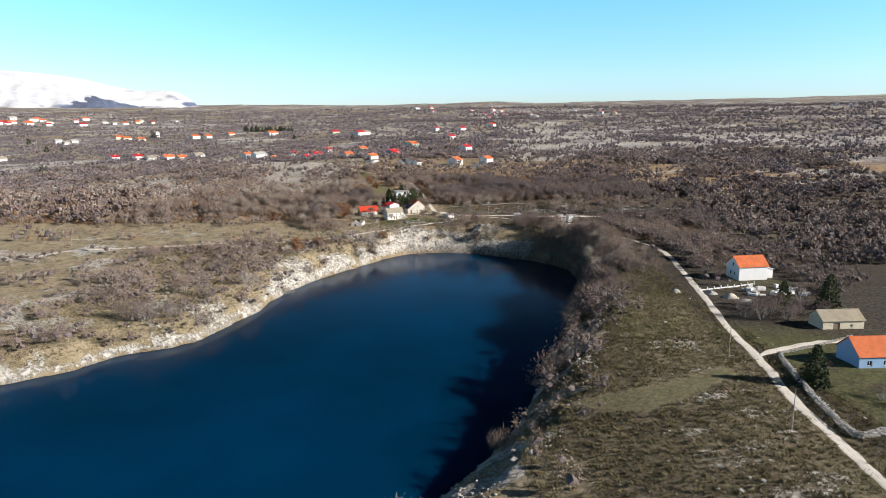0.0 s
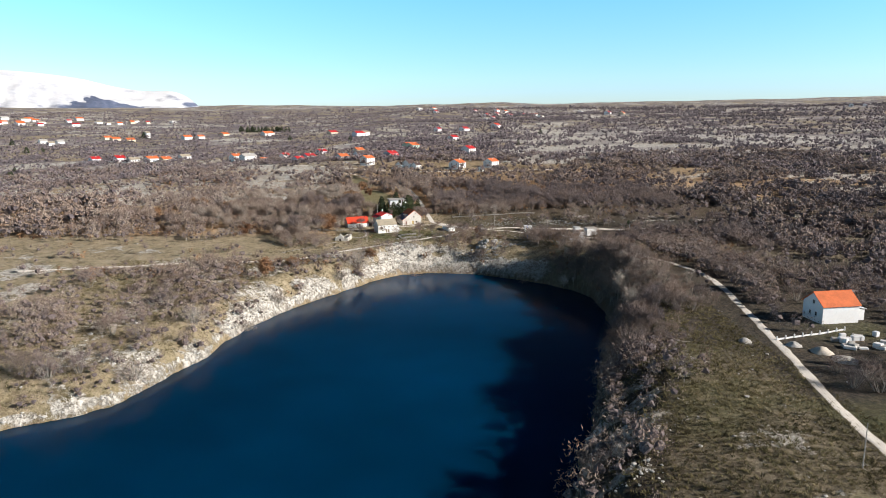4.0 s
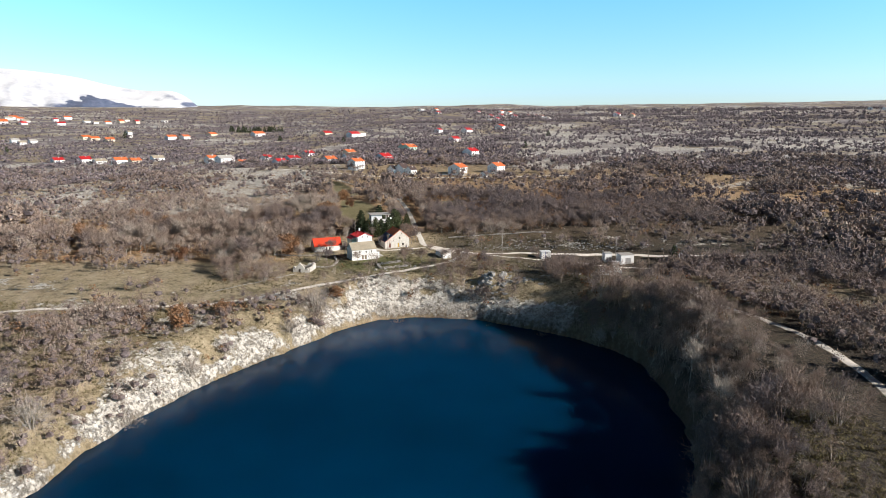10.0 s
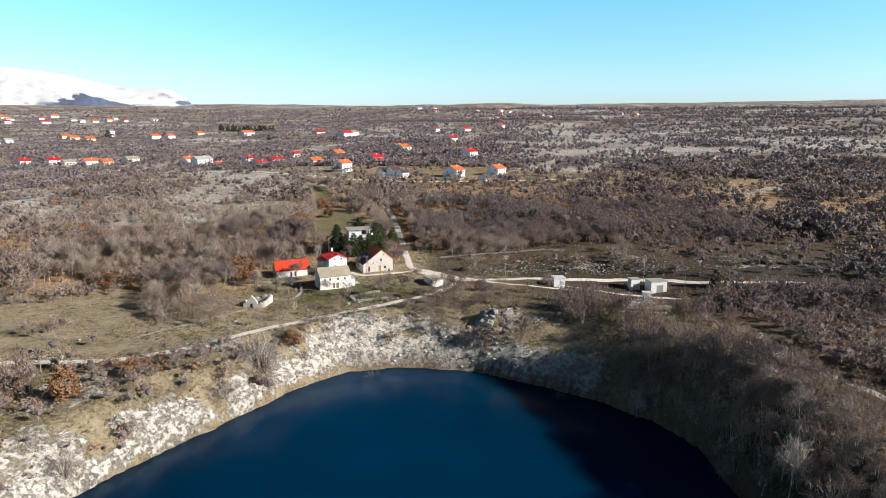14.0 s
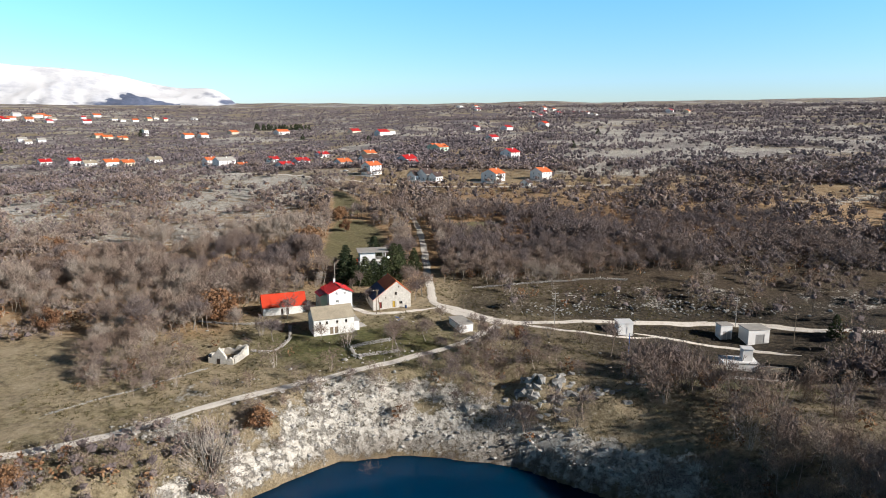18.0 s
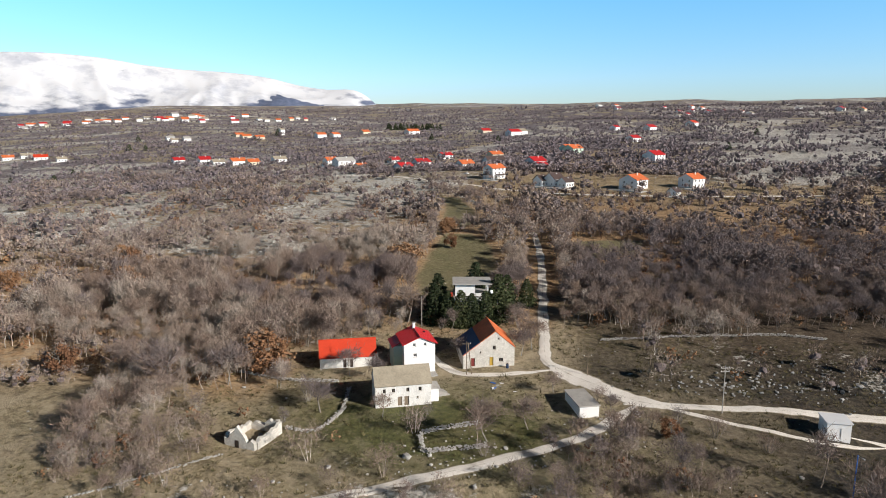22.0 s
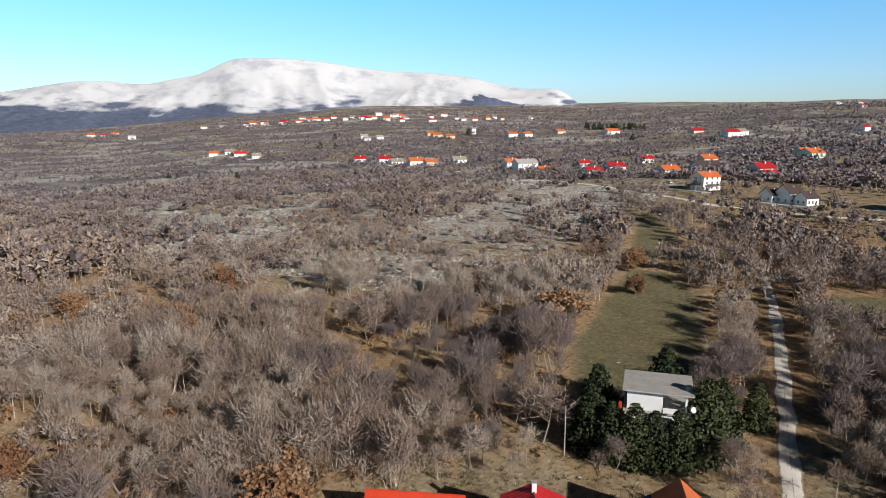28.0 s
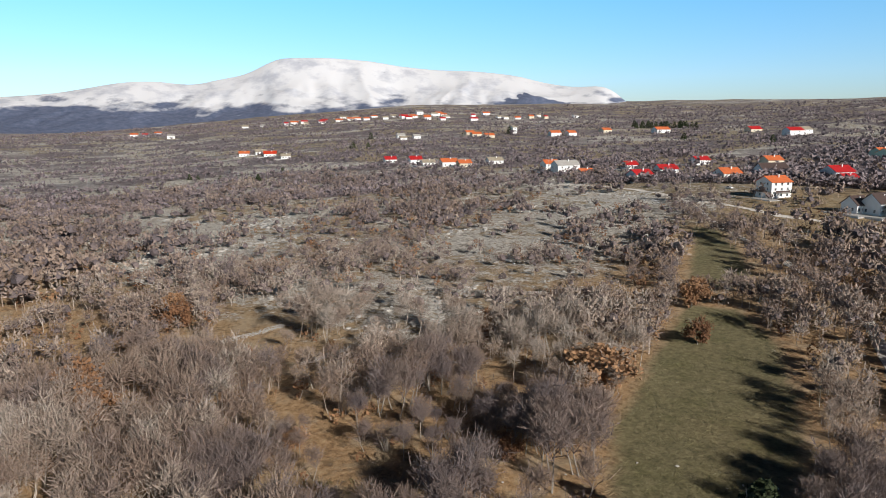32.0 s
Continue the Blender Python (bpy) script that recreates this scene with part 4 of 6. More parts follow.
village_house(-375, 492, 10, 11, 4.4, "r", "w", -40)
village_house(-353, 480, 8, 12, 3.0, "g", "w", -36)
village_house(-331, 480, 10, 14, 4.2, "o", "w", -38)
village_house(-312, 478, 9, 11, 3.6, "o", "c", -38)
village_house(-299, 505, 9, 13, 3.4, "g", "w", -40)
village_house(-633, 793, 9, 10, 4, "g", "w", -36)
village_house(-581, 908, 10, 16, 3.6, "o", "c", -36)
village_house(-460, 940, 11, 17, 5, "o", "w", -36)
village_house(-438, 952, 11, 14, 5, "o", "w", -30)
village_house(-1218, 785, 10, 14, 5, "c", "w", -36)
village_house(-1601, 930, 14, 18, 6, "o", "w", -36)
village_house(-1585, 950, 12, 16, 5, "r", "w", -30)
village_house(-1683, 1046, 12, 18, 6, "o", "w", -40)
village_house(-1576, 1248, 14, 18, 6, "g", "w", -36)
village_house(-1456, 1320, 14, 22, 6, "o", "w", -36)
village_house(-1430, 1335, 12, 18, 6, "r", "w", -36)
village_house(-1173, 1462, 14, 18, 6, "r", "w", -36)
village_house(-1117, 1490, 14, 20, 6, "o", "w", -40)
village_house(-1099, 1758, 14, 22, 6, "o", "w", -36)
village_house(-1229, 1601, 14, 20, 6, "c", "w", -36)
village_house(-1160, 1601, 14, 20, 6, "o", "w", -36)
village_house(518, 1714, 14, 26, 6, "r", "w", -30)
village_house(547, 1655, 14, 20, 5, "o", "c", -30)
village_house(-83, 2600, 16, 24, 7, "c", "w", -36)
village_house(-22, 2650, 16, 22, 7, "o", "w", -36)
village_house(539, 2236, 14, 20, 6, "g", "w", -30)
village_house(226, 2264, 14, 20, 6, "o", "w", -30)
village_house(1368, 1923, 14, 26, 6, "g", "w", -30)
village_house(1420, 1935, 14, 20, 6, "o", "w", -30)

rng = random.Random(31)
for i in range(34):
    f = rng.uniform(0, 1)
    x, y = -1480 + 640 * f + rng.uniform(-70, 70), 1290 + 420 * f + rng.uniform(-110, 110)
    village_house(round(x), round(y), rng.uniform(10, 14), rng.uniform(12, 20), rng.choice((4, 5, 6)), rng.choice("oorgc"), rng.choice("wwc"), rng.uniform(-48, -28))
for i in range(12):
    x, y = rng.uniform(-60, 420), rng.uniform(1500, 2300)
    village_house(round(x), round(y), rng.uniform(10, 14), rng.uniform(12, 20), 5, rng.choice("orrg"), "w", -36)

# ---- trees ----


def tube(V, F, a, b, r0, r1, sides=3):
    """A tapered limb of a few sides, added to the lists of points and triangles."""
    a, b = np.asarray(a, float), np.asarray(b, float)
    t = (b - a) / (np.linalg.norm(b - a) + 1e-9)
    s = np.cross(t, (0.31, 0.52, 0.8))
    s /= np.linalg.norm(s)
    q = np.cross(t, s)
    n = len(V)
    for k in range(sides):
        c, g = math.cos(2 * math.pi * k / sides), math.sin(2 * math.pi * k / sides)
        V.append(a + (s * c + q * g) * r0)
    for k in range(sides):
        c, g = math.cos(2 * math.pi * k / sides), math.sin(2 * math.pi * k / sides)
        V.append(b + (s * c + q * g) * r1)
    for k in range(sides):
        j = (k + 1) % sides
        F.append((n + k, n + j, n + sides + j)), F.append((n + k, n + sides + j, n + sides + k))


def sliver(V, F, a, b, w, rng):
    """A twig: one long thin triangle."""
    a, b = np.asarray(a, float), np.asarray(b, float)
    s = np.cross(b - a, rng.normal(size=3))
    s *= w / (np.linalg.norm(s) + 1e-9)
    n = len(V)
    V.extend((a - s, a + s, b))
    F.append((n, n + 1, n + 2))


def bare_tree(seed, h=6.0, spread=0.32, limbs=7, forks=4, twigs=6, tw=0.03, trunk=0.3, stems=1, fine=False):
    """Trunk part and crown part (limbs, branches and twigs) of a leafless tree; returns two (points, triangles)."""
    rng = np.random.default_rng(seed)
    TV, TF, V, F = [], [], [], []
    tips = []
    for s in range(stems):
        lean = rng.normal(size=2) * (0.05 if stems == 1 else 0.14)
        base = np.append(rng.normal(size=2) * 0.05 * (stems > 1), -0.05)
        top = np.array([lean[0] * h, lean[1] * h, h * trunk])
        tube(TV, TF, base, top, 0.014 * h / stems ** 0.5, 0.01 * h / stems ** 0.5, 5 if fine else 3)
        lead = np.array([lean[0] * h * 2, lean[1] * h * 2, h * 0.92])
        tube(TV, TF, top, lead, 0.009 * h / stems ** 0.5, 0.002 * h, 4 if fine else 3)
        for i in range(max(2, limbs // stems)):
            f = rng.uniform(0, 0.7)
            a = top + (lead - top) * f
            ang = rng.uniform(0, 2 * math.pi)
            ln = h * spread * (1 - 0.5 * f) * rng.uniform(0.7, 1.2)
            b = a + np.array([math.cos(ang) * ln, math.sin(ang) * ln, ln * rng.uniform(0.6, 1.5)])
            if fine:
                mid = a + (b - a) * 0.5 + np.append(rng.normal(size=2), -0.5) * ln * 0.09
                tube(V, F, a, mid, 0.0075 * h, 0.005 * h)
                tube(V, F, mid, b, 0.005 * h, 0.001 * h)
            else:
                sliver(V, F, a, b, 0.006 * h, rng), sliver(V, F, a, b, 0.006 * h, rng)
            d = (b - a) / np.linalg.norm(b - a)
            for j in range(forks):
                p = a + (b - a) * rng.uniform(0.2, 1.0)
                v = rng.normal(size=3) * 0.45 + d * 0.6 + np.array([0, 0, 0.45])
                q = p + v / np.linalg.norm(v) * h * rng.uniform(0.12, 0.26)
                sliver(V, F, p, q, tw * 1.5, rng)
                tips.append((p, q))
    for p, q in tips:
        for j in range(twigs):
            a = p + (q - p) * rng.uniform(0.1, 1.0)
            v = rng.normal(size=3) * 0.5 + (q - p) / np.linalg.norm(q - p) * 0.6 + np.array([0, 0, 0.35])
            sliver(V, F, a, a + v / np.linalg.norm(v) * h * rng.uniform(0.06, 0.15), tw, rng)
    return (np.array(TV), np.array(TF)), (np.array(V), np.array(F))


def clump(V, F, c, size, rng):
    """A few leaves or needles as one bent four-cornered piece."""
    u, w = rng.normal(size=3), rng.normal(size=3)
    u *= size * rng.uniform(0.6, 1.3) / np.linalg.norm(u)
    w = np.cross(u, w)
    w *= size * 0.7 / np.linalg.norm(w)
    n = len(V)
    V.extend((c - u - w * .3, c + w, c + u - w * .2, c - w))
    F.extend(((n, n + 1, n + 2), (n, n + 2, n + 3)))


def leafy(seed, wide, low, count, size, lobes=34):
    """A broad crown of leaf clumps gathered in boughs, one unit high, with gaps and an uneven outline."""
    rng = np.random.default_rng(seed)
    V, F = [], []
    mid, half = (1 + low) / 2, (1 - low) / 2
    boughs = []
    for _ in range(lobes):
        v = rng.normal(size=3)
        v /= np.linalg.norm(v)
        boughs.append((v * np.array([wide, wide, half]) * rng.uniform(0.45, 0.95) + np.array([0, 0, mid]), rng.uniform(0.14, 0.3)))
    for i in range(count):
        c, r = boughs[i % lobes]
        v = rng.normal(size=3)
        clump(V, F, c + v / np.linalg.norm(v) * rng.uniform(0.2, 1) * wide * r * 1.6 * np.array([1, 1, 0.8]), size, rng)
    return np.array(V), np.array(F)


def conifer(seed, wide, low, count, size):
    """A pointed crown of needle clumps in drooping whorls."""
    rng = np.random.default_rng(seed)
    V, F = [], []
    reach = rng.uniform(0.65, 1.15, (14, 9))
    for i in range(count):
        f = rng.uniform(0, 1) ** 1.25
        a = rng.uniform(0, 2 * math.pi)
        k = reach[int(f * 13.9), int(a / (2 * math.pi) * 8.99)]
        r = wide * (1 - f) ** 0.55 * k * rng.uniform(0.25, 1) ** 0.5
        z = low + (1 - low) * f - 0.10 * r / wide * (1 - f) + 0.02 * math.sin(f * 80)
        clump(V, F, np.array([math.cos(a) * r, math.sin(a) * r, z]), size * (1.15 - 0.5 * f), rng)
    return np.array(V), np.array(F)


def scatter(name, label, protos, places, mat, category="scrub"):
    """One object of kind stuff: each place is (x, y, z, size, turn, proto, tint)."""
    VV, FF, TT, off = [], [], [], 0
    places = np.asarray(places)
    for k, (v, f, *extra) in enumerate(protos):
        sel = places[places[:, 5].astype(int) == k]
        if not len(sel):
            continue
        c, s = np.cos(sel[:, 4])[:, None], np.sin(sel[:, 4])[:, None]
        x = (v[None, :, 0] * c - v[None, :, 1] * s) * sel[:, 3, None] + sel[:, 0, None]
        y = (v[None, :, 0] * s + v[None, :, 1] * c) * sel[:, 3, None] + sel[:, 1, None]
        z = v[None, :, 2] * sel[:, 3, None] + sel[:, 2, None]
        VV.append(np.stack([x, y, z], -1).reshape(-1, 3))
        FF.append((f[None] + (np.arange(len(sel)) * len(v))[:, None, None]).reshape(-1, 3) + off)
        TT.append(np.clip(np.repeat(sel[:, 6], len(v)) + np.tile(extra[0], len(sel)), 0, 1) if extra else np.repeat(sel[:, 6], len(v)))
        off += len(sel) * len(v)
    ob = new(name, mesh_from(name, np.concatenate(VV), np.concatenate(FF), [mat], {"tint": np.concatenate(TT)}))
    return tagged(ob, label, category, kind="stuff")


def joined(a, b):
    """Stems and crown as one, with the stems paler."""
    return np.concatenate([a[0], b[0]]), np.concatenate([a[1], b[1] + len(a[0])]), np.append(np.full(len(a[0]), 0.3), np.zeros(len(b[0])))


HOUSES = [(5, 5, 10), (4, 21, 9), (-13, 20, 10), (18, 30, 11), (38, 8, 7), (83, 13, 6), (115, 12, 12), (108, -4, 17), (6, 57, 10), (-15, -14, 8), (150, -172, 16), (148, -232, 14), (140, -262, 14), (140, -205, 22)]


# old field walls, and clearings as centre and radius
WALLS = [[(-109.8, 77.6), (-107.2, 85.9), (-104.4, 98.1)], [(-105.1, 117.7), (-111.8, 133.6), (-92.3, 139.4), (-69, 147.9), (-54.4, 161.5)], [(-81.7, 83.3), (-80, 95.2)], [(-67, 72), (-51.5, 60.8), (-39.7, 54.6)]]
CLEARINGS = [(-119, 103, 9), (-116, 112, 8), (-113, 92, 7), (-79, 86, 6), (-62, -12, 8), (-133, 43, 8), (-52, 61, 4), (-88, 2, 9), (104, -24, 10), (-30, -6, 7)]


def wood_density(x, y):
    """Trees per square metre that the ground carries, 0 where it is kept clear."""
    sd = shore_distance(x, y)
    n1, n2 = fbm(x, y, 45, 3, 71), fbm(x, y, 14, 2, 73)
    open_west = smooth(-42, -80, x) * smooth(85, 130, y)
    gaps = smooth(-0.05, 0.05, n2)
    north = smooth(34 - 12 * smooth(0, -20, x), 58 - 22 * smooth(0, -20, x), y) * (0.012 + 0.125 * (0.35 + 0.65 * smooth(-0.16, 0.04, n1)) * (0.06 + 0.94 * gaps)) * (1 - open_west) + open_west * smooth(60, 90, y) * (0.014 + 0.085 * smooth(-0.04, 0.06, n2))
    east_wood = smooth(26, 31, x) * smooth(240, 180, x) * smooth(58, 66, y - 0.12 * (x - 60)) * smooth(230, 180, y) * 0.15 * (1 - 0.6 * smooth(60, 80, x) * (1 - smooth(-0.1, 0.0, n2 + 0.6 * n1)))
    clear_e = smooth(30, 36, x) * smooth(140, 110, x) * smooth(24, 30, y) * smooth(72, 62, y)
    west = smooth(-20, -40, x) * smooth(-26, -2, y) * smooth(60, 30, y) * 0.14 * (0.2 + 0.8 * smooth(-0.1, 0.06, n1 + 0.5 * n2))
    pasture = smooth(40, 0, x) * smooth(0, -40, y) * (0.006 + 0.08 * smooth(0.03, 0.14, n1 * 0.6 + n2 * 0.7))
    bank_w = smooth(40, 10, x) * smooth(26, 14, sd) * smooth(0, 3, sd) * 0.09 * smooth(-0.03, 0.1, n2 + 0.01)
    bank_n = (0.25 + 0.75 * smooth(20, 48, x)) * smooth(-5, 15, x) * smooth(115, 90, x) * smooth(40, 26, sd) * smooth(4, 8, sd) * smooth(-90, -60, y) * 0.085 * smooth(-0.22, 0.0, n2)
    bank_e = smooth(45, 60, x) * smooth(0.3, 1.2, sd) * smooth(30, 18, sd) * smooth(-48, -62, y) * (0.08 + 0.1 * smooth(22, 14, sd)) * (0.15 + 0.85 * smooth(-225, -190, y))
    east = smooth(95, 125, x) * smooth(5, -10, y) * (0.014 + 0.09 * smooth(-0.05, 0.07, n1 * 0.5 + n2)) * smooth(-210, -180, y)
    far_e = smooth(130, 160, x) * smooth(-160, -120, y) * smooth(90, 50, y) * (0.014 + 0.1 * smooth(-0.05, 0.06, n1 * 0.6 + n2))
    brush = smooth(38, 48, x) * smooth(135, 110, x) * smooth(-42, -24, y) * smooth(14, 8, y) * 0.11 * smooth(-0.05, 0.08, n1 * 0.5 + n2)
    d = np.maximum.reduce([brush, north * (1 - clear_e), east_wood, west, pasture, bank_w, bank_n, bank_e, east, far_e])
    d = d + clear_e * (0.006 + 0.05 * smooth(0.0, 0.1, n2))
    d = np.maximum(d, 0.2 * smooth(3.4, 1.6, line_distance(x, y, [(-55, -7), (-50, -17), (-45, -26), (-40, -37)])))
    d = np.maximum(d, 0.12 * smooth(4, -4, outline_distance(x, y, WOOD_WEST)) * (0.12 + 0.88 * smooth(-0.07, 0.05, n2)))
    d = np.maximum(d, 0.16 * smooth(13, 6, line_distance(x, y, [(-110, -88), (-75, -82), (-45, -77), (-27, -70), (-12, -58)])) * smooth(-0.09, 0.03, n2))
    d = np.maximum(d, 0.1 * smooth(7, 3, line_distance(x, y, [(-36, -27), (-26, -27), (-31, -14), (-23, -12)])))
    d = np.maximum(d, 0.14 * smooth(-85, -70, x) * smooth(-8, -18, x) * smooth(18, 27, y) * smooth(95, 75, y) * (0.3 + 0.7 * gaps))
    d = np.maximum(d, 0.2 * smooth(4, 8, x) * smooth(30, 24, x) * smooth(70, 80, y) * smooth(260, 200, y))
    d = np.maximum(d, 0.24 * smooth(7, 2, outline_distance(x, y, FIELD)) * smooth(75, 85, y) * smooth(0, -10, x))
    d = d * smooth(0.7, 1.2, np.hypot((x - 60) / 13, (y + 29) / 4.5))
    for ring in (FIELD, FIELD_UPPER, FIELD_WEST, FIELD_RIGHT):
        d = d * smooth(0, 3, outline_distance(x, y, ring))
    for pts, half in ROADS:
        d = d * smooth(half + 0.8 + 2 * (pts is ROAD_NORTH), half + 2.5 + 3 * (pts is ROAD_NORTH), line_distance(x, y, pts))
    d = d * smooth(4.0, 12.0, line_distance(x, y, ROAD_EAST) + 3.0 * (x > 128))
    for line in WALLS:
        d = d * smooth(1.5, 5.0, line_distance(x, y, line))
    for hx, hy, r in HOUSES + CLEARINGS:
        d = d * smooth(r - 2, r + 2, np.hypot(x - hx, y - hy))
    for hx, hy in SITES:
        d = d * smooth(9, 16, np.hypot(x - hx, y - hy - 4))
    village = smooth(270, 300, y) * smooth(430, 360, y) * smooth(-220, -120, x) * smooth(140, 90, x)
    rock = zones(x, y)[3]
    return d * (1 - 0.75 * village) * (1 - 0.7 * smooth(0.45, 0.8, rock) * (y > 60)) * (sd > 0.5)


def sown(x0, x1, y0, y1, most, seed, factor=1.0):
    rng = np.random.default_rng(seed)
    k = int((x1 - x0) * (y1 - y0) * most)
    x, y = rng.uniform(x0, x1, k), rng.uniform(y0, y1, k)
    keep = rng.uniform(0, 1, k) < wood_density(x, y) * factor / most
    x, y = x[keep], y[keep]
    return x, y, rng


def radial_crown(seed, count, centre, wide, tall, tw, core=0.3, rise=0.35, boughs=9):
    """A leafless crown: fine twigs that fan out from a few boughs to an uneven dome."""
    r, V, F = np.random.default_rng(seed), [], []
    heads = []
    for _ in range(boughs):
        v = r.normal(size=3)
        v[2] = abs(v[2]) * 0.9 + r.uniform(-0.25, 0.3)
        heads.append((v / np.linalg.norm(v), r.uniform(0.75, 1.12)))
    for j in range(count):
        d, k = heads[j % boughs]
        v = d + r.normal(size=3) * 0.5
        v /= np.linalg.norm(v)
        inner = r.uniform(core, 0.85)
        a = np.array([0, 0, centre]) + v * np.array([wide, wide, tall]) * inner * k
        e = v + np.array([0, 0, rise]) + r.normal(size=3) * 0.55
        e /= np.linalg.norm(e)
        sliver(V, F, a, a + e * np.array([wide, wide, tall]) * k * r.uniform(0.18, 0.38), tw * r.uniform(0.7, 1.3), r)
    return np.array(V), np.array(F)


def twig_mass(seed, count, wide, low, ln, w, lobes=9, droop=0.3):
    """A leafless crown one unit high: fine sprays of twigs that cover a cluster of rounded heads, each facing outwards."""
    r, V, F = np.random.default_rng(seed), [], []
    mid, half = (1 + low) / 2, (1 - low) / 2
    heads = []
    for i in range(lobes):
        v = r.normal(size=3)
        v[2] = v[2] * 0.8 + 0.25
        v /= np.linalg.norm(v)
        heads.append((np.array([0, 0, mid]) + v * np.array([wide, wide, half]) * r.uniform(0.3, 0.68), r.uniform(0.36, 0.62) * wide))
    for j in range(count):
        c, q = heads[j % lobes]
        v = r.normal(size=3) + np.array([0, 0, droop])
        v /= np.linalg.norm(v)
        p = c + v * q * r.uniform(0.35, 1.0)
        u = v * 0.55 + r.normal(size=3) * 0.55 + np.array([0, 0, 0.45])
        u /= np.linalg.norm(u)
        g = np.cross(u, v)
        g *= w * r.uniform(0.6, 1.4) / (np.linalg.norm(g) + 1e-6)
        n = len(V)
        V.extend((p - g, p + g, p + u * ln * r.uniform(0.6, 1.3)))
        F.append((n, n + 1, n + 2))
    return np.array(V), np.array(F)


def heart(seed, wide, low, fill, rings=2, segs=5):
    """A solid core that stands in for the shaded inside of a distant crown, one unit high."""
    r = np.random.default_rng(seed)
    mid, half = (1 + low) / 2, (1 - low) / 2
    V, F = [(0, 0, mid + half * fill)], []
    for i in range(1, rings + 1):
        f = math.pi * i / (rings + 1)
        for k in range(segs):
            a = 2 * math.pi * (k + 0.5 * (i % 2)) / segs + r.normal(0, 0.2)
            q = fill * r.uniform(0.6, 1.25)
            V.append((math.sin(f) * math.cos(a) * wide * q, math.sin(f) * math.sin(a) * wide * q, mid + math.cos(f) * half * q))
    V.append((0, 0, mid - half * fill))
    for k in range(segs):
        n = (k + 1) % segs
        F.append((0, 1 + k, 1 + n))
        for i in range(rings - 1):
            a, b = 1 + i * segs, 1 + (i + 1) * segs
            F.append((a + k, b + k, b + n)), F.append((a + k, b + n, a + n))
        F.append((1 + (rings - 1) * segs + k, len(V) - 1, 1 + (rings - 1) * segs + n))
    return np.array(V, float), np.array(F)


def thicket(seed, twigs, ln, w, tree, fill=0.5, rings=2, segs=5):
    """A distant tree or bush, one unit high: a stem, a dark core and a crown of small sprays."""
    r = np.random.default_rng(seed)
    low, wide = (r.uniform(0.2, 0.32), r.uniform(0.34, 0.46)) if tree else (-0.1, r.uniform(0.58, 0.8))
    SV, SF = [], []
    if tree:
        sliver(SV, SF, (0, 0, -0.05), (0, 0, 0.75), 0.016, r), sliver(SV, SF, (0, 0, 0.2), (0.16, 0.08, 0.7), 0.012, r)
    else:
        sliver(SV, SF, (0, 0, -0.05), (0.1, 0, 0.8), 0.012, r)
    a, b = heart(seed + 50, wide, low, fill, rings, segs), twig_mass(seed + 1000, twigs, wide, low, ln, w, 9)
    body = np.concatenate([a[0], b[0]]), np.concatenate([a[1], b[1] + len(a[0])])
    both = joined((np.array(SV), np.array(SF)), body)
    # the core is tinted dark as painted shade between the twigs
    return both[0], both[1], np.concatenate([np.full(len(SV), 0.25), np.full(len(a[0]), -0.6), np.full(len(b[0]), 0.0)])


def winter_tree(seed, twigs, ln, w, limbs=6, fine=False):
    """A tree one unit high with a single trunk; returns trunk and crown."""
    r = np.random.default_rng(seed)
    t, c = bare_tree(seed, 1.0, 0.34, limbs, 3 if fine else 1, 2 if fine else 0, 0.006, r.uniform(0.24, 0.38), 1, fine)
    return t, joined(c, twig_mass(seed + 1000, twigs, r.uniform(0.28, 0.4), r.uniform(0.34, 0.46), ln, w))[:2]


def winter_bush(seed, twigs, ln, w, stems=12):
    """A many-stemmed dome of twigs, one unit high; returns stems and crown."""
    r, SV, SF = np.random.default_rng(seed), [], []
    for i in range(stems):
        a = r.uniform(0, 6.28)
        q = r.uniform(0.1, 0.5)
        sliver(SV, SF, (math.cos(a) * q * 0.2, math.sin(a) * q * 0.2, -0.06), (math.cos(a) * q, math.sin(a) * q, r.uniform(0.6, 0.95)), 0.012, r)
    return (np.array(SV), np.array(SF)), twig_mass(seed + 1000, twigs, r.uniform(0.55, 0.75), 0.0, ln, w, 11)


def fan_bush(seed, twigs, tw, stems=30):
    """A vase of straight pale rods that fan out from the foot, one unit high; returns stems and crown."""
    r, SV, SF = np.random.default_rng(seed), [], []
    for i in range(stems):
        a = r.uniform(0, 6.28)
        q = r.uniform(0.1, 0.42)
        sliver(SV, SF, (math.cos(a) * q * 0.15, math.sin(a) * q * 0.15, -0.06), (math.cos(a) * q, math.sin(a) * q, r.uniform(0.5, 0.85)), 0.011, r)
    return (np.array(SV), np.array(SF)), radial_crown(seed + 1000, twigs, 0.12, r.uniform(0.55, 0.75), 0.72, tw, 0.3, 0.3, 12)


def fan_tree(seed, twigs, tw, limbs=14):
    """A pale tree with rising boughs and long fine twigs, one unit high; returns trunk and crown."""
    r = np.random.default_rng(seed)
    t, c = bare_tree(seed, 1.0, 0.3, limbs, 3, 2, tw * 1.3, r.uniform(0.2, 0.34), 1, True)
    return t, joined(c, radial_crown(seed + 1000, twigs, 0.56, r.uniform(0.28, 0.38), 0.4, tw, 0.25))[:2]


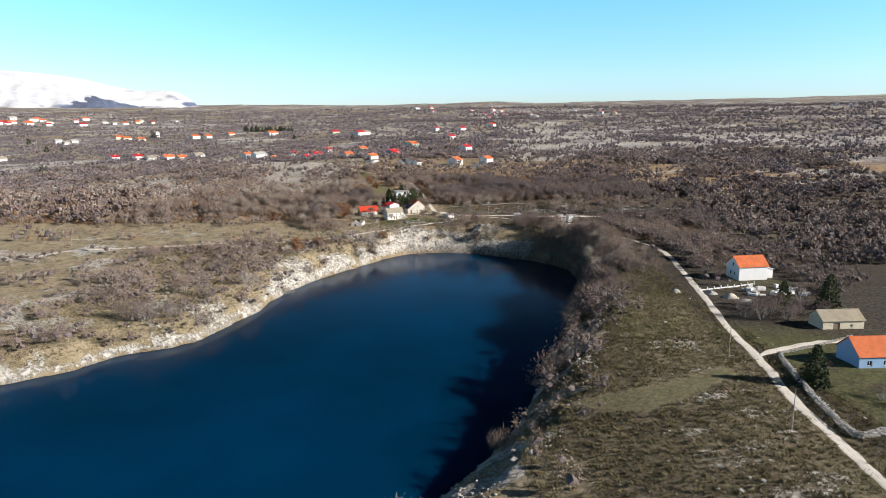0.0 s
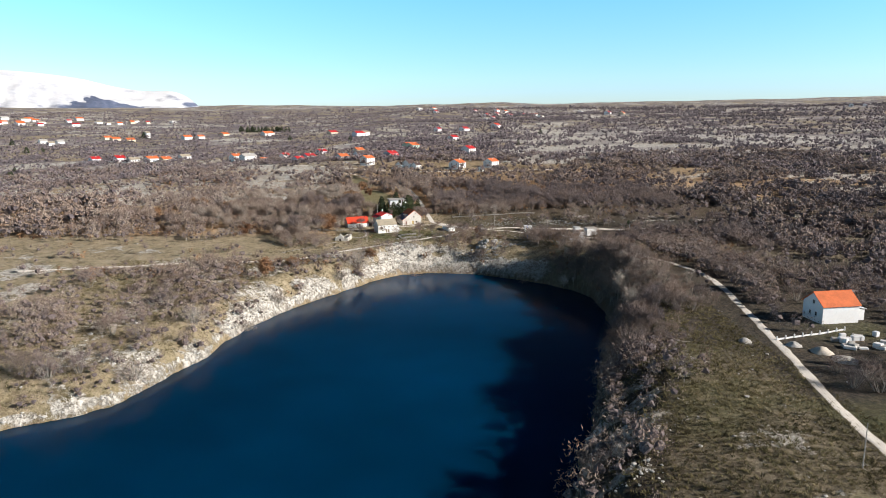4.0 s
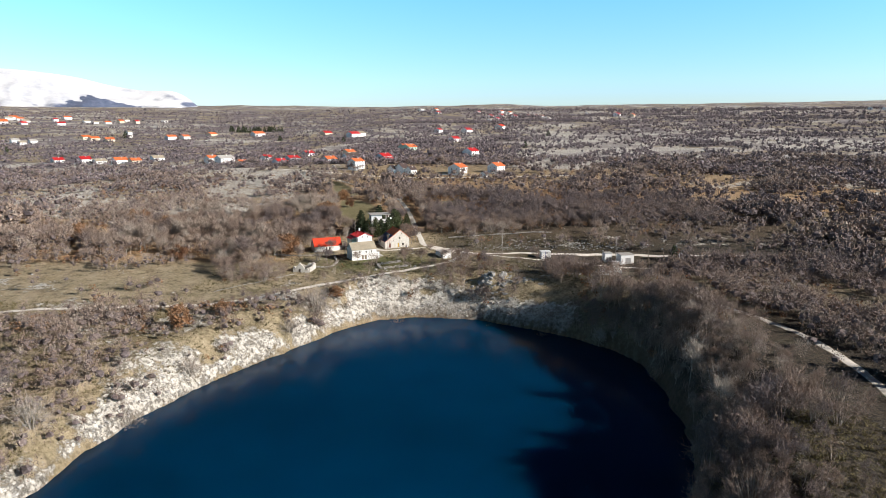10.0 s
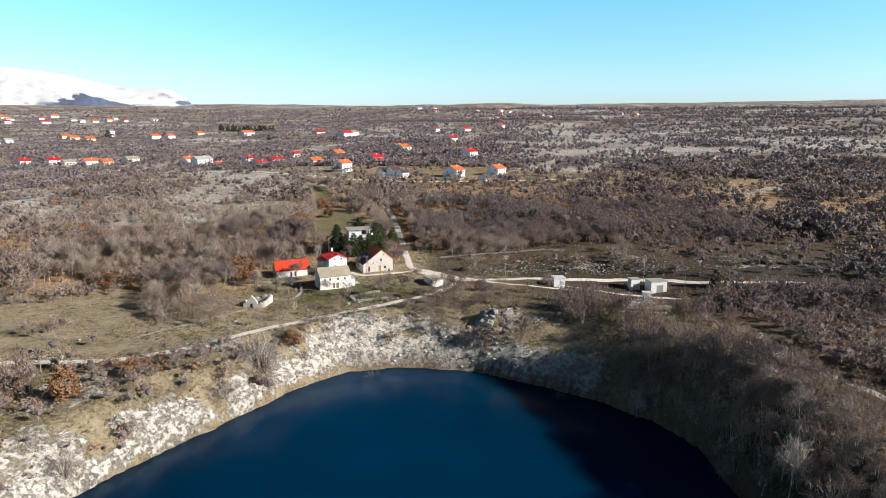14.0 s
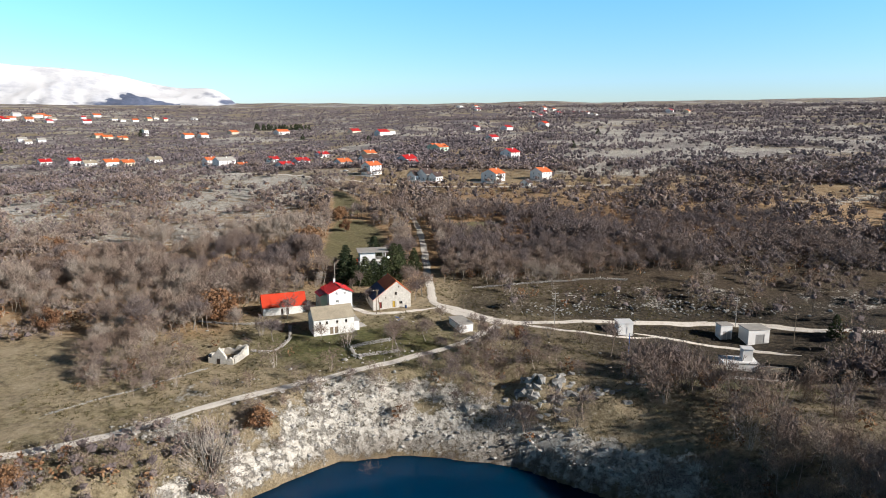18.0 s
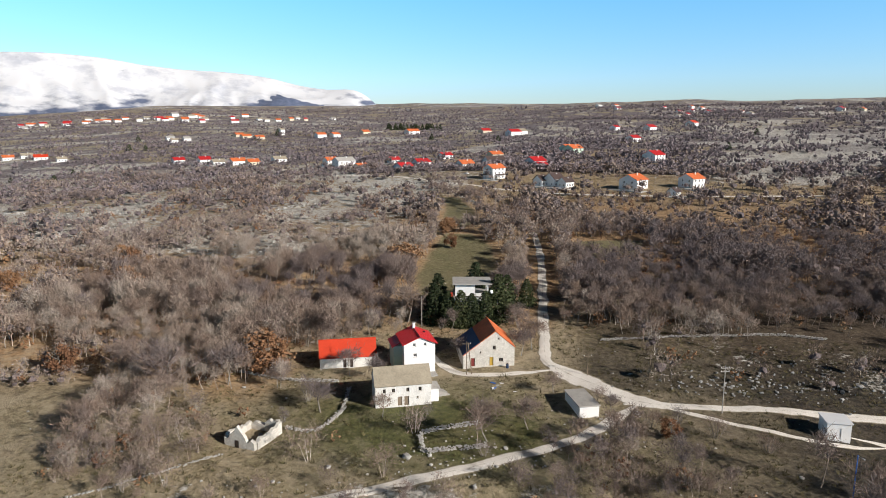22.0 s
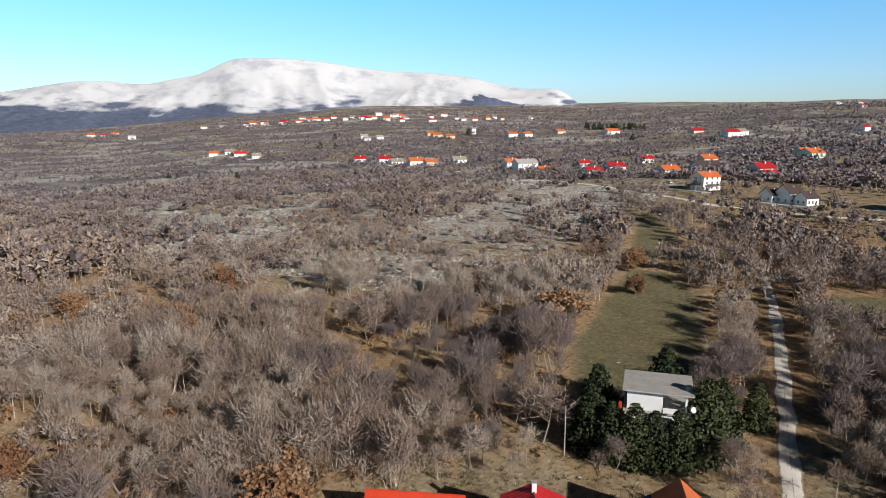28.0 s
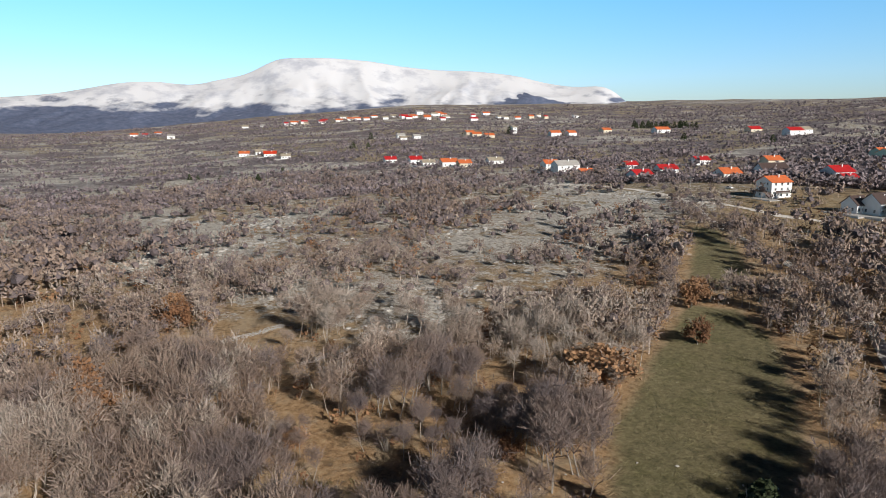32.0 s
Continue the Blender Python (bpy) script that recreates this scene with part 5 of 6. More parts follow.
fine_protos = [winter_tree(100 + i, 1100, 0.12, 0.0032, 12, True) for i in range(6)] + [winter_bush(120 + i, 1000, 0.13, 0.0042, 18) for i in range(4)]
near_joined = [joined(*winter_tree(100 + i, 430, 0.125, 0.0062, 7)) for i in range(6)] + [joined(*winter_bush(120 + i, 400, 0.135, 0.0082, 6)) for i in range(4)]
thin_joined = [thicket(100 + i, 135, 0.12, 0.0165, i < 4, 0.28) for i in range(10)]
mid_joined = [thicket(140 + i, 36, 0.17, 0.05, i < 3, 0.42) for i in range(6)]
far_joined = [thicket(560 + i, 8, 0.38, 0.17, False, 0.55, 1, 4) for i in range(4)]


def places(x, y, rng, lo, hi, kinds):
    z = height(x, y) - 0.1
    size = rng.uniform(lo, hi, len(x)) * (0.75 + 0.9 * value_noise(x / 20, y / 20, 81))
    size = size * (1 - 0.12 * smooth(60, 80, x) * smooth(-50, -80, y)) * (1 + 0.28 * smooth(-12, -28, x) * smooth(-5, 15, y) * smooth(170, 120, y))
    # darker twigs on the east side; in the dense wood they stand for shadow
    dark = smooth(26, 31, x) * smooth(60, 70, y) * smooth(200, 170, y) * 0.3 + smooth(60, 85, x) * smooth(-40, -70, y) * 0.1 + smooth(40, 60, x) * smooth(-60, -40, y) * smooth(30, 10, y) * 0.2
    # low domes by the lake and on the open ground, trees in the wood
    bushy = np.maximum(np.maximum(smooth(8, -22, y), smooth(85, 130, y) * smooth(-42, -80, x)), smooth(34, 60, x) * 0.3)
    kind = np.where(rng.uniform(0, 1, len(x)) < 0.22 + 0.7 * bushy, rng.integers(kinds * 4 // 10 if kinds > 6 else kinds // 2, kinds, len(x)), rng.integers(0, max(1, kinds * 4 // 10), len(x)))
    tint = np.clip(0.42 + 0.12 * smooth(20, 0, x) * smooth(-20, 10, y) * smooth(170, 120, y) - dark + 0.6 * fbm(x, y, 60, 3, 83) + rng.normal(0, 0.17, len(x)), 0, 0.72)
    size = size * np.where(kind >= (kinds * 4 // 10 if kinds > 6 else kinds // 2), 0.72 + 0.25 * smooth(40, 80, x), 1.0)
    return np.stack([x, y, z, size, rng.uniform(0, 6.28, len(x)), kind, tint], 1)


x, y, rng = sown(-170, 190, -330, 190, 0.29, 1)
near_places = places(x, y, rng, 3.2, 6.5, 10)
# the stretch that the last part of the flight passes is kept tree by tree
single = (near_places[:, 1] > 42) & (near_places[:, 1] < 95) & (near_places[:, 0] > -60) & (near_places[:, 0] < 18)
close = (near_places[:, 1] > 12) & (near_places[:, 1] < 120) & (near_places[:, 0] > -110) & (near_places[:, 0] < 40)
close |= (near_places[:, 1] > -48) & (near_places[:, 1] < 25) & (near_places[:, 0] > -60) & (near_places[:, 0] < 125)
close |= (near_places[:, 1] > 52) & (near_places[:, 1] < 112) & (near_places[:, 0] > 18) & (near_places[:, 0] < 120)
close |= (near_places[:, 1] > -190) & (near_places[:, 1] < -40) & (near_places[:, 0] > 60) & (near_places[:, 0] < 128)
single &= np.cumsum(single) <= 290
scatter("bare_scrub", "dense leafless grey-brown scrub and young trees", near_joined, near_places[~single & close], TWIG)
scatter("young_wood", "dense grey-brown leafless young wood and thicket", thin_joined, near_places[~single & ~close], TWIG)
x, y, rng = sown(-420, 420, 190, 420, 0.09, 2, 0.48)
a = places(x, y, rng, 3.5, 7.0, 6)
x, y, rng = sown(-520, -170, -60, 190, 0.09, 3, 0.5)
b = places(x, y, rng, 3.5, 7.0, 6)
x, y, rng = sown(190, 420, -150, 190, 0.09, 4, 0.7)
c = places(x, y, rng, 3.5, 7.0, 6)
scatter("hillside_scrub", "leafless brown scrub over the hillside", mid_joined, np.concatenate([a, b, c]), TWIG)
# the row that hides the upper road
rng = np.random.default_rng(6)
row = resampled([q for q in ROAD_NORTH if q[1] > 140], 1.1)
x, y = row[:, 0] + rng.normal(0, 2.2, len(row)), row[:, 1] + rng.normal(0, 2.2, len(row))
push = rng.choice([-1, 1], len(row), p=[0.72, 0.28]) * rng.uniform(3.2, 8.5, len(row))
x, y = x + push * 0.9, y + push * 0.4
scatter("roadside_trees", "leafless brown trees along the upper gravel road", thin_joined, places(x, y, rng, 4.5, 7.5, 10), TWIG)
# beyond, ever sparser and coarser
rng = np.random.default_rng(5)
k = 60000
ang, dd = rng.uniform(-1.45, 1.05, k), 400 + 2600 * rng.uniform(0, 1, k) ** 2.1
x, y = dd * np.sin(ang), dd * np.cos(ang)
keep = (rng.uniform(0, 1, k) > 0.75 * zones(x, y)[3] + 0.45 * (fbm(x, y, 60, 4, 91) > 0.04)) & (y > -50)
x, y, dd = x[keep], y[keep], dd[keep]
f = places(x, y, rng, 1.7, 3.4, 4)
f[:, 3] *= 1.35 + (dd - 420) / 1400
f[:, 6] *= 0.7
scatter("far_scrub", "distant brown scrub tinted purple by painted haze", far_joined, f, HAZY_TWIG)
# russet oak scrub among the bare wood
oak_low = []
for i in range(4):
    oak_low.append(leafy(600 + i, 0.45, 0.02, 44, 0.09, 9))
x, y, rng = sown(-260, 170, -110, 330, 0.15, 12, 0.22)
z = height(x, y) - 0.1
russet = np.stack([x, y, z, rng.uniform(1.2, 4.2, len(x)), rng.uniform(0, 6.28, len(x)), rng.integers(0, 4, len(x)), rng.uniform(0.0, 0.75, len(x))], 1)
scatter("oak_scrub", "russet oak scrub that keeps its dead leaves", oak_low, russet, OAK_LEAF)


def tree_kind(name, label, category, trunk, crown, leaf_mat, tint=0.4, limbs=None):
    """A first tree of a kind, one unit high: trunk and crown under an Empty. Returned for copying."""
    root = tagged(new(name), label, category)
    tk = new("trunk", mesh_from("trunk", *trunk, [BARK]))
    cr = new("crown", mesh_from("crown", *crown, [leaf_mat], {"tint": np.full(len(crown[0]), tint)}))
    tk.parent = cr.parent = root
    if limbs is not None:
        lb = new("limbs", mesh_from("limbs", *limbs, [BARK]))
        lb.parent = root
    return root


class Kind:
    """A kind of tree: the first is built at its place, later ones are copies."""

    def __init__(self, *args, **kw):
        self.args, self.kw, self.first = args, kw, None

    def plant(self, x, y, h, turn=0.0, wide=1.0, group="", z=None):
        m = pose(x, y, (ground_z(x, y) if z is None else z) - 0.1, 0, 0, turn) @ Matrix.Diagonal((h * wide, h * wide, h, 1))
        if self.first is None:
            self.first = tree_kind(*self.args, **self.kw)
            self.first.matrix_basis = m
            ob = self.first
        else:
            ob = copy_thing(self.first, Matrix.Identity(4))
            ob.matrix_basis = m
        if group:
            ob["group"] = group
        return ob


bare = [Kind("bare_tree", "leafless grey-brown deciduous tree in dry leaf litter", "tree", *fine_protos[i], TWIG, 0.15 + 0.08 * i) for i in range(6)]
shrubs = [Kind("bare_shrub", "leafless many-stemmed brown shrub", "shrub", *fine_protos[6 + i], TWIG, 0.1 + 0.12 * i) for i in range(4)]
for p in near_places[single]:
    k = int(p[5])
    (bare + shrubs)[k].plant(p[0], p[1], p[3], math.degrees(p[4]), group="trees of the wood behind the houses", z=p[2] + 0.1)

pale_proto = [fan_tree(200 + i, 800, 0.0034) if i % 2 == 0 else fan_bush(200 + i, 900, 0.004) for i in range(4)]
pale = [Kind("pale_shore_tree", "pale leafless poplar-like tree on the dark bank", "tree", *pale_proto[i], TWIG, 0.98) for i in (0, 2)]
rosy = [Kind("rosy_willow_bush", "reddish leafless willow bush at the water's edge", "bush", *pale_proto[i], TWIG, 0.62) for i in (1, 3)]
tan = [Kind("tan_shore_bush", "tan leafless willow bush on the rocky shore", "bush", *pale_proto[i], TWIG, 0.85) for i in (1, 3)]
pale[0].plant(100.2, -118.8, 12.5, 20, 0.8)
rosy[0].plant(102.5, -129, 8.5, 60, 1.1)
rosy[1].plant(99.1, -98, 6, 10, 1.0)
pale[1].plant(88.5, -70, 9, 90, 1.0)
rosy[0].plant(72, -57, 5, 0, 1.0)
rosy[1].plant(96, -148, 8, 45, 1.1)
rosy[1].plant(47.5, -280, 7, 0, 1.0)
rosy[0].plant(64.5, -243, 7, 30, 1.1)
pale[0].plant(68, -248, 6.5, 0, 0.7)
tan[0].plant(79.5, -197, 8.5, 0, 1.0)
rosy[1].plant(88, -181, 9.5, 120, 1.0)
pale[1].plant(98, -143, 11, 70, 1.0)
rosy[0].plant(21.8, -42, 5.0, 15, 1.4)
rosy[1].plant(54, -45.5, 4.2, 15, 1.2)
tan[0].plant(-4.5, -57.5, 13, 0, 0.95)
tan[1].plant(-10, -70, 8, 50, 1.1)
tan[1].plant(-35.5, -128, 6.5, 0, 1.2)
tan[0].plant(-29, -105.5, 6.5, 80, 1.2)
tan[1].plant(-50, -184.5, 9, 0, 1.1)
tan[0].plant(-46.5, -146.5, 8.5, 140, 1.1)
for x, y, h in ((-69, -193, 8.5), (-76, -191, 7), (-62, -190, 6), (-81, -189, 6), (-98, -168, 6), (-61.5, -132, 8), (-103, -105, 7), (-109, -130, 5.5), (-67.5, -160, 7), (-58, -164, 6), (-72, -158, 5.5)):
    shrubs[int(h * 2) % 4].plant(x, y, h, x * 7, 1.25, "shrubs of the western pasture")

oak_crown = [leafy(300 + i, 0.46, 0.06, 1900, 0.038) for i in range(3)]
oak_wood = [bare_tree(320 + i, 1.0, 0.34, 8, 2, 0, 0.004, 0.25, 1, True) for i in range(3)]
oaks = [Kind("oak_in_brown_leaf", "oak that keeps its dry russet leaves", "tree", oak_wood[i][0], oak_crown[i], OAK_LEAF, 0.62 - 0.2 * i, limbs=oak_wood[i][1]) for i in range(3)]
for i, (x, y, h) in enumerate(((-28.5, 103, 9.8), (-94.5, 47.5, 10.5), (-124, 84, 7.5), (-28, 159, 8), (-27.2, 85, 5), (-30, 75, 4.5), (-57.8, 59.5, 4), (-29, 10.5, 9.5), (-71.8, -1, 7), (-131, 87, 8), (-134, 32, 7), (19.6, 142, 6),
                               (-36, 20.5, 8), (-141, 49, 7), (-107, 53, 6.5), (15, 199, 7), (-38.5, -87, 7.5), (-54.5, -78.7, 4.5), (-30.5, -74, 5), (0.4, -45, 4.6), (54, 3, 4), (92, -30, 5), (-60, 118, 6), (-20, 135, 6))):
    oaks[i % 3].plant(x, y, h, i * 67, 1.4 if i == 0 else 1.5 if i == 19 else 1.1)

pine_crown = [conifer(340 + i, 0.34, 0.06, 2200, 0.032) for i in range(3)]
pines = [Kind("pine", "dark green pine beside the flat-roofed house", "tree", bare_tree(350 + i, 1.0, 0.1, 4, 1, 0, 0.003, 0.5, 1, True)[0], pine_crown[i], PINE_LEAF, 0.2 + 0.2 * i) for i in range(3)]
for i, (x, y, h) in enumerate(((-2.4, 51, 10.5), (1.2, 50, 9), (4.6, 50.2, 9.5), (7.4, 51, 8.6), (10.6, 52.5, 9), (13.2, 57, 12.5), (-3.2, 56, 12), (14.5, 62, 11), (18.6, 71, 8), (5, 66, 13), (142.7, -211.5, 9), (156.5, -213, 11), (117.5, -277, 9.5), (139, 14, 6))):
    pines[i % 3].plant(x, y, h, i * 50, 1.15)
rng = random.Random(17)
firs = [Kind("distant_evergreen", "dark evergreen tree on the far plain", "tree", bare_tree(350 + i, 1.0, 0.1, 4, 1, 0, 0.003, 0.5)[0], conifer(345 + i, 0.34, 0.06, 160, 0.1), PINE_LEAF, 0.3) for i in range(2)]
for i in range(22):
    x, y = -436 + 5.2 * i + rng.uniform(-4, 4), 1215 + rng.uniform(-14, 14)
    firs[i % 2].plant(x, y, rng.uniform(9, 14), i * 50, 1.3, "evergreens of the far plain")
for i, (x, y, h) in enumerate(((-419, 349, 6), (-424, 353, 5), (-455, 340, 4.5), (-488, 334, 5), (-482, 338, 4), (-445, 397, 5), (-360, 372, 4), (-330, 365, 4.5), (-560, 610, 8), (-540, 615, 7), (-545, 960, 11), (-700, 800, 10), (-250, 900, 9), (-120, 760, 8), (140, 620, 8), (210, 900, 9))):
    firs[i % 2].plant(x, y, h, i * 70, 1.5, "evergreens of the far plain")

yard = ((-9.5, -4, 6.5), (-34, 3, 9), (23.5, -7, 7.5), (29.7, -0.5, 6), (2.6, -3.2, 4.5), (32.4, 15.5, 4.5), (-11, 13.5, 6.5), (-4.5, 12, 5.5), (-44.5, -5, 11), (-57, -0.5, 9), (-23, 4, 5), (25, 37, 8), (23, 33, 7), (10, 29, 5), (44, 9, 4), (-34, 36, 9), (-28, 41, 8), (-9.5, 49, 10))
for i, (x, y, h) in enumerate(yard):
    bare[i % 6].plant(x, y, h, i * 80, 1.5, "orchard and yard trees")

for i, (x, y, h) in enumerate(((10.4, 0.4, 2.6), (19.1, 3.6, 3.2), (28.6, 7, 3.4), (41, 14.2, 3.6), (-14.1, 0, 5), (-32.8, -9.4, 4.5), (19.5, 52, 6.5), (-36, -18.2, 4), (-14.6, -9.2, 3), (24, -12, 3), (33, -3, 2.6), (51, 6, 4), (56, 9, 3.6), (47, 2, 3), (62, 5, 4.2), (70, 3, 4), (-24, 8, 5), (-40, 4, 6))):
    shrubs[i % 4].plant(x, y, h, i * 50, 1.15, "shrubs of the farmyard")


def rock_protos(seed, count=5):
    """Broken stones of about one unit: cut octahedra with uneven corners."""
    rng, out = np.random.default_rng(seed), []
    v = np.array([(1, 0, 0), (0, 1, 0), (-1, 0, 0), (0, -1, 0), (.6, .6, .7), (-.6, .6, .6), (-.6, -.6, .7), (.6, -.6, .6), (0, 0, -.5)], float) * 0.5
    f = np.array([(0, 1, 4), (1, 2, 5), (1, 5, 4), (2, 3, 6), (2, 6, 5), (3, 0, 7), (3, 7, 6), (0, 4, 7), (4, 5, 6), (4, 6, 7), (1, 0, 8), (2, 1, 8), (3, 2, 8), (0, 3, 8)])
    for i in range(count):
        out.append((v * rng.uniform(0.7, 1.3, v.shape) * np.array([1, rng.uniform(.6, 1), rng.uniform(.5, .9)]), f))
    return out


ROCKS = rock_protos(7)
rng = np.random.default_rng(8)
k = 150000
x, y = rng.uniform(-120, 130, k), rng.uniform(-320, 90, k)
sd, rk = shore_distance(x, y), zones(x, y)[3]
clear = np.ones(k)
for pts, half in ROADS:
    clear *= line_distance(x, y, pts) > half + 0.2
near_road = (line_distance(x, y, ROAD_LAKE) < 3.2) * (x > -80)
strips = smooth(30, 40, x) * smooth(-205, -228, y) * smooth(19, 13, sd) * (fbm(x * 0.4, y * 2.2, 9, 2, 99) > -0.02)
keep = (rng.uniform(0, 1, k) < (rk ** 2 * 0.5 + 0.006 + 0.35 * near_road + 0.1 * (line_distance(x, y, ROAD_LAKE) < 12) * (x > -20) * (y < 5) * (fbm(x, y, 6, 2, 42) > -0.05) + 0.8 * strips)) & (sd > 0.3) & (clear > 0)
x, y = x[keep], y[keep]
size = np.exp(rng.normal(-1.0, 0.5, len(x)))
stones = np.stack([x, y, height(x, y) + size * 0.05, size, rng.uniform(0, 6.28, len(x)), rng.integers(0, 5, len(x)), rng.uniform(0, 1, len(x))], 1)
# broken slabs of the western and northern shore
k = 60000
x, y = rng.uniform(-90, 75, k), rng.uniform(-240, -20, k)
sd, rk = shore_distance(x, y), zones(x, y)[3]
keep = (rng.uniform(0, 1, k) < 0.22 * smooth(0.45, 0.8, rk) * smooth(13, 6, sd)) & (sd > 0.2)
x, y = x[keep], y[keep]
size = np.clip(np.exp(rng.normal(-0.3, 0.5, len(x))), 0.3, 1.6)
stones = np.concatenate([stones, np.stack([x, y, height(x, y) - size * 0.16, size, rng.uniform(0, 6.28, len(x)), rng.integers(0, 5, len(x)), rng.uniform(0, 1, len(x))], 1)])
# bare rock showing through the thin turf of the open hillside
k = 60000
x, y = rng.uniform(-300, 260, k), rng.uniform(80, 420, k)
rk = zones(x, y)[3]
keep = rng.uniform(0, 1, k) < 0.55 * smooth(0.35, 0.6, rk) * smooth(-0.04, 0.08, fbm(x, y * 1.8, 22, 3, 46))
x, y = x[keep][:9000], y[keep][:9000]
size = np.clip(np.exp(rng.normal(0.0, 0.45, len(x))), 0.4, 2.4)
stones = np.concatenate([stones, np.stack([x, y, height(x, y) - size * 0.1, size, rng.uniform(0, 6.28, len(x)), rng.integers(0, 5, len(x)), rng.uniform(0, 1, len(x))], 1)])
scatter("loose_limestone", "pale broken limestone lying in the grass and on the shore", ROCKS, stones, STONES, "stones")

# rock face over the north shore
rng = np.random.default_rng(9)
crag = []
for i in range(230):
    x, y = 60 + rng.normal(0, 9.5), -28.5 + rng.normal(0, 2.6)
    crag.append((x, y, ground_z(x, y) - rng.uniform(0.8, 1.8), rng.uniform(1.4, 3.6), rng.uniform(0, 6.28), rng.integers(0, 5), 0.5))
for i in range(70):
    x, y = 112 + rng.normal(0, 14), 33 + rng.normal(0, 2.0)
    crag.append((x, y, ground_z(x, y), rng.uniform(0.5, 1.5), rng.uniform(0, 6.28), rng.integers(0, 5), 0.5))
for i in range(260):
    x, y = (90, 76, 104, 62)[i % 4] + rng.normal(0, 7), (36, 31, 40, 27)[i % 4] + rng.normal(0, 3.5)
    crag.append((x, y, ground_z(x, y) - 0.05, rng.uniform(0.3, 1.1), rng.uniform(0, 6.28), rng.integers(0, 5), 0.5))
CRAG = [(v * np.array([1.0, 0.75, 1.3]), f) for v, f in ROCKS]
scatter("crag", "rugged grey-white limestone crag over the lake", CRAG, crag, CRAGROCK, "rock")


def wall_of_stones(pts, high, label, thick=0.6):
    """A dry stone wall along a line on the ground, stone by stone in one mesh."""
    r = np.random.default_rng(int(abs(pts[0][0]) * 10))
    c = resampled(pts, 0.34)
    rows = []
    for q in c:
        z = ground_z(*q)
        for lv in range(max(1, int(high / 0.32))):
            for s in (-1, 1):
                rows.append((q[0] + r.normal(0, 0.16) + s * thick * 0.22, q[1] + r.normal(0, 0.16) + s * thick * 0.22, z + 0.1 + lv * 0.3 + r.normal(0, 0.06), r.uniform(0.26, 0.55), r.uniform(0, 6.28), r.integers(0, 5), r.uniform(0, 1)))
    ob = scatter("dry_stone_wall", label, ROCKS, rows, STONES, "wall")
    ob["kind"] = "structure"
    return ob


low = "low tumbled dry stone wall of pale limestone"
wall_of_stones([(20.3, -1), (14.1, -5.5), (11.8, -8), (13.2, -12), (14.7, -13.2), (23.5, -9.1)], 1.0, "square dry stone enclosure in the grass below the farmhouse")
wall_of_stones([(-12.3, -11.9), (-7, -10.8), (-6, -4.5), (-6.2, -.7), (-8.4, 7)], 0.9, low)
wall_of_stones([(-34.8, 9.2), (-22.8, 7.9), (-12.1, 9.5)], 0.7, low)
wall_of_stones([(-19, -22.9), (-25.9, -31.5), (-32.7, -39), (-40.8, -48)], 0.6, low)
wall_of_stones([(40.5, 48), (61, 56), (78.4, 60.5), (92, 60)], 0.7, low)
wall_of_stones([(-109.8, 77.6), (-107.2, 85.9), (-104.4, 98.1)], 1.1, low)
wall_of_stones([(-105.1, 117.7), (-111.8, 133.6), (-92.3, 139.4), (-69, 147.9), (-54.4, 161.5)], 1.2, low)
wall_of_stones([(-81.7, 83.3), (-80, 95.2)], 1.1, low)
wall_of_stones([(86.2, -17.1), (95, -16.2), (104, -15.5), (112.9, -14.9)], 0.4, "thin pale stone edging below the pump houses")
wall_of_stones([(125, -302), (118.1, -301.2), (111.5, -302.2), (113, -286), (117, -266), (119, -258)], 1.9, "dark dry stone wall along the dirt track")
wall_of_stones([(85.9, -15.7), (101.7, -13.1), (112.6, -15.8)], 0.5, low)
wall_of_stones([(121, -255), (133, -250), (146, -243)], 0.9, low)

# ---- ruin ----
ruin = tagged(new("roofless_ruin"), "roofless pale stone ruin with a broken gable", "ruin")
ruin.matrix_basis = pose(-20.2, -19.3, ground_z(-17, -15) - 0.2, 0, 0, -6)


def broken_wall(a, b, top, hole=None):
    """A thick wall with an uneven crest; top gives its height along 0 to 1."""
    a, b = Vector((*a, -0.8)), Vector((*b, -0.8))
    u = b - a
    nr = Vector((-u.y, u.x, 0)).normalized() * 0.3
    bm, n = bmesh.new(), 16
    cols = []
    for i in range(n + 1):
        f = i / n
        h = top(f) + 0.8 * (value_noise(np.array(f * 9.0), np.array(a.x + b.y), 5) - 0.5) + 0.8
        p = a + u * f
        cols.append([bm.verts.new(p + nr), bm.verts.new(p + nr + Vector((0, 0, float(h)))), bm.verts.new(p - nr + Vector((0, 0, float(h) - .1))), bm.verts.new(p - nr)])
    for c, d in zip(cols, cols[1:]):
        for i in range(3):
            bm.faces.new([c[i], d[i], d[i + 1], c[i + 1]])
    bm.faces.new(cols[0]), bm.faces.new(cols[-1][::-1])
    return part("wall", bm, STONEWALL, ruin)


broken_wall((0, 0), (6.2, 0), lambda f: 1.9 + 2.2 * max(0, 1 - abs(f - 0.42) / 0.3) if f < 0.75 else 1.7)
broken_wall((6.2, 0.3), (6.6, 6.8), lambda f: 1.9 + 0.5 * f)
broken_wall((0, 0.3), (0.2, 6.8), lambda f: 2.2 - 0.9 * f)
broken_wall((0.4, 6.8), (6.4, 6.8), lambda f: 1.6 + 0.9 * (f > 0.5))
# no opening is cut; a dark panel paints the shade of one
part("entrance_shade", box((2.2, -.33, -.1), (3.0, -.28, 1.5)), DARKWOOD, ruin, "dark panel in place of an open entrance's shade")

# ---- additions to the houses ----


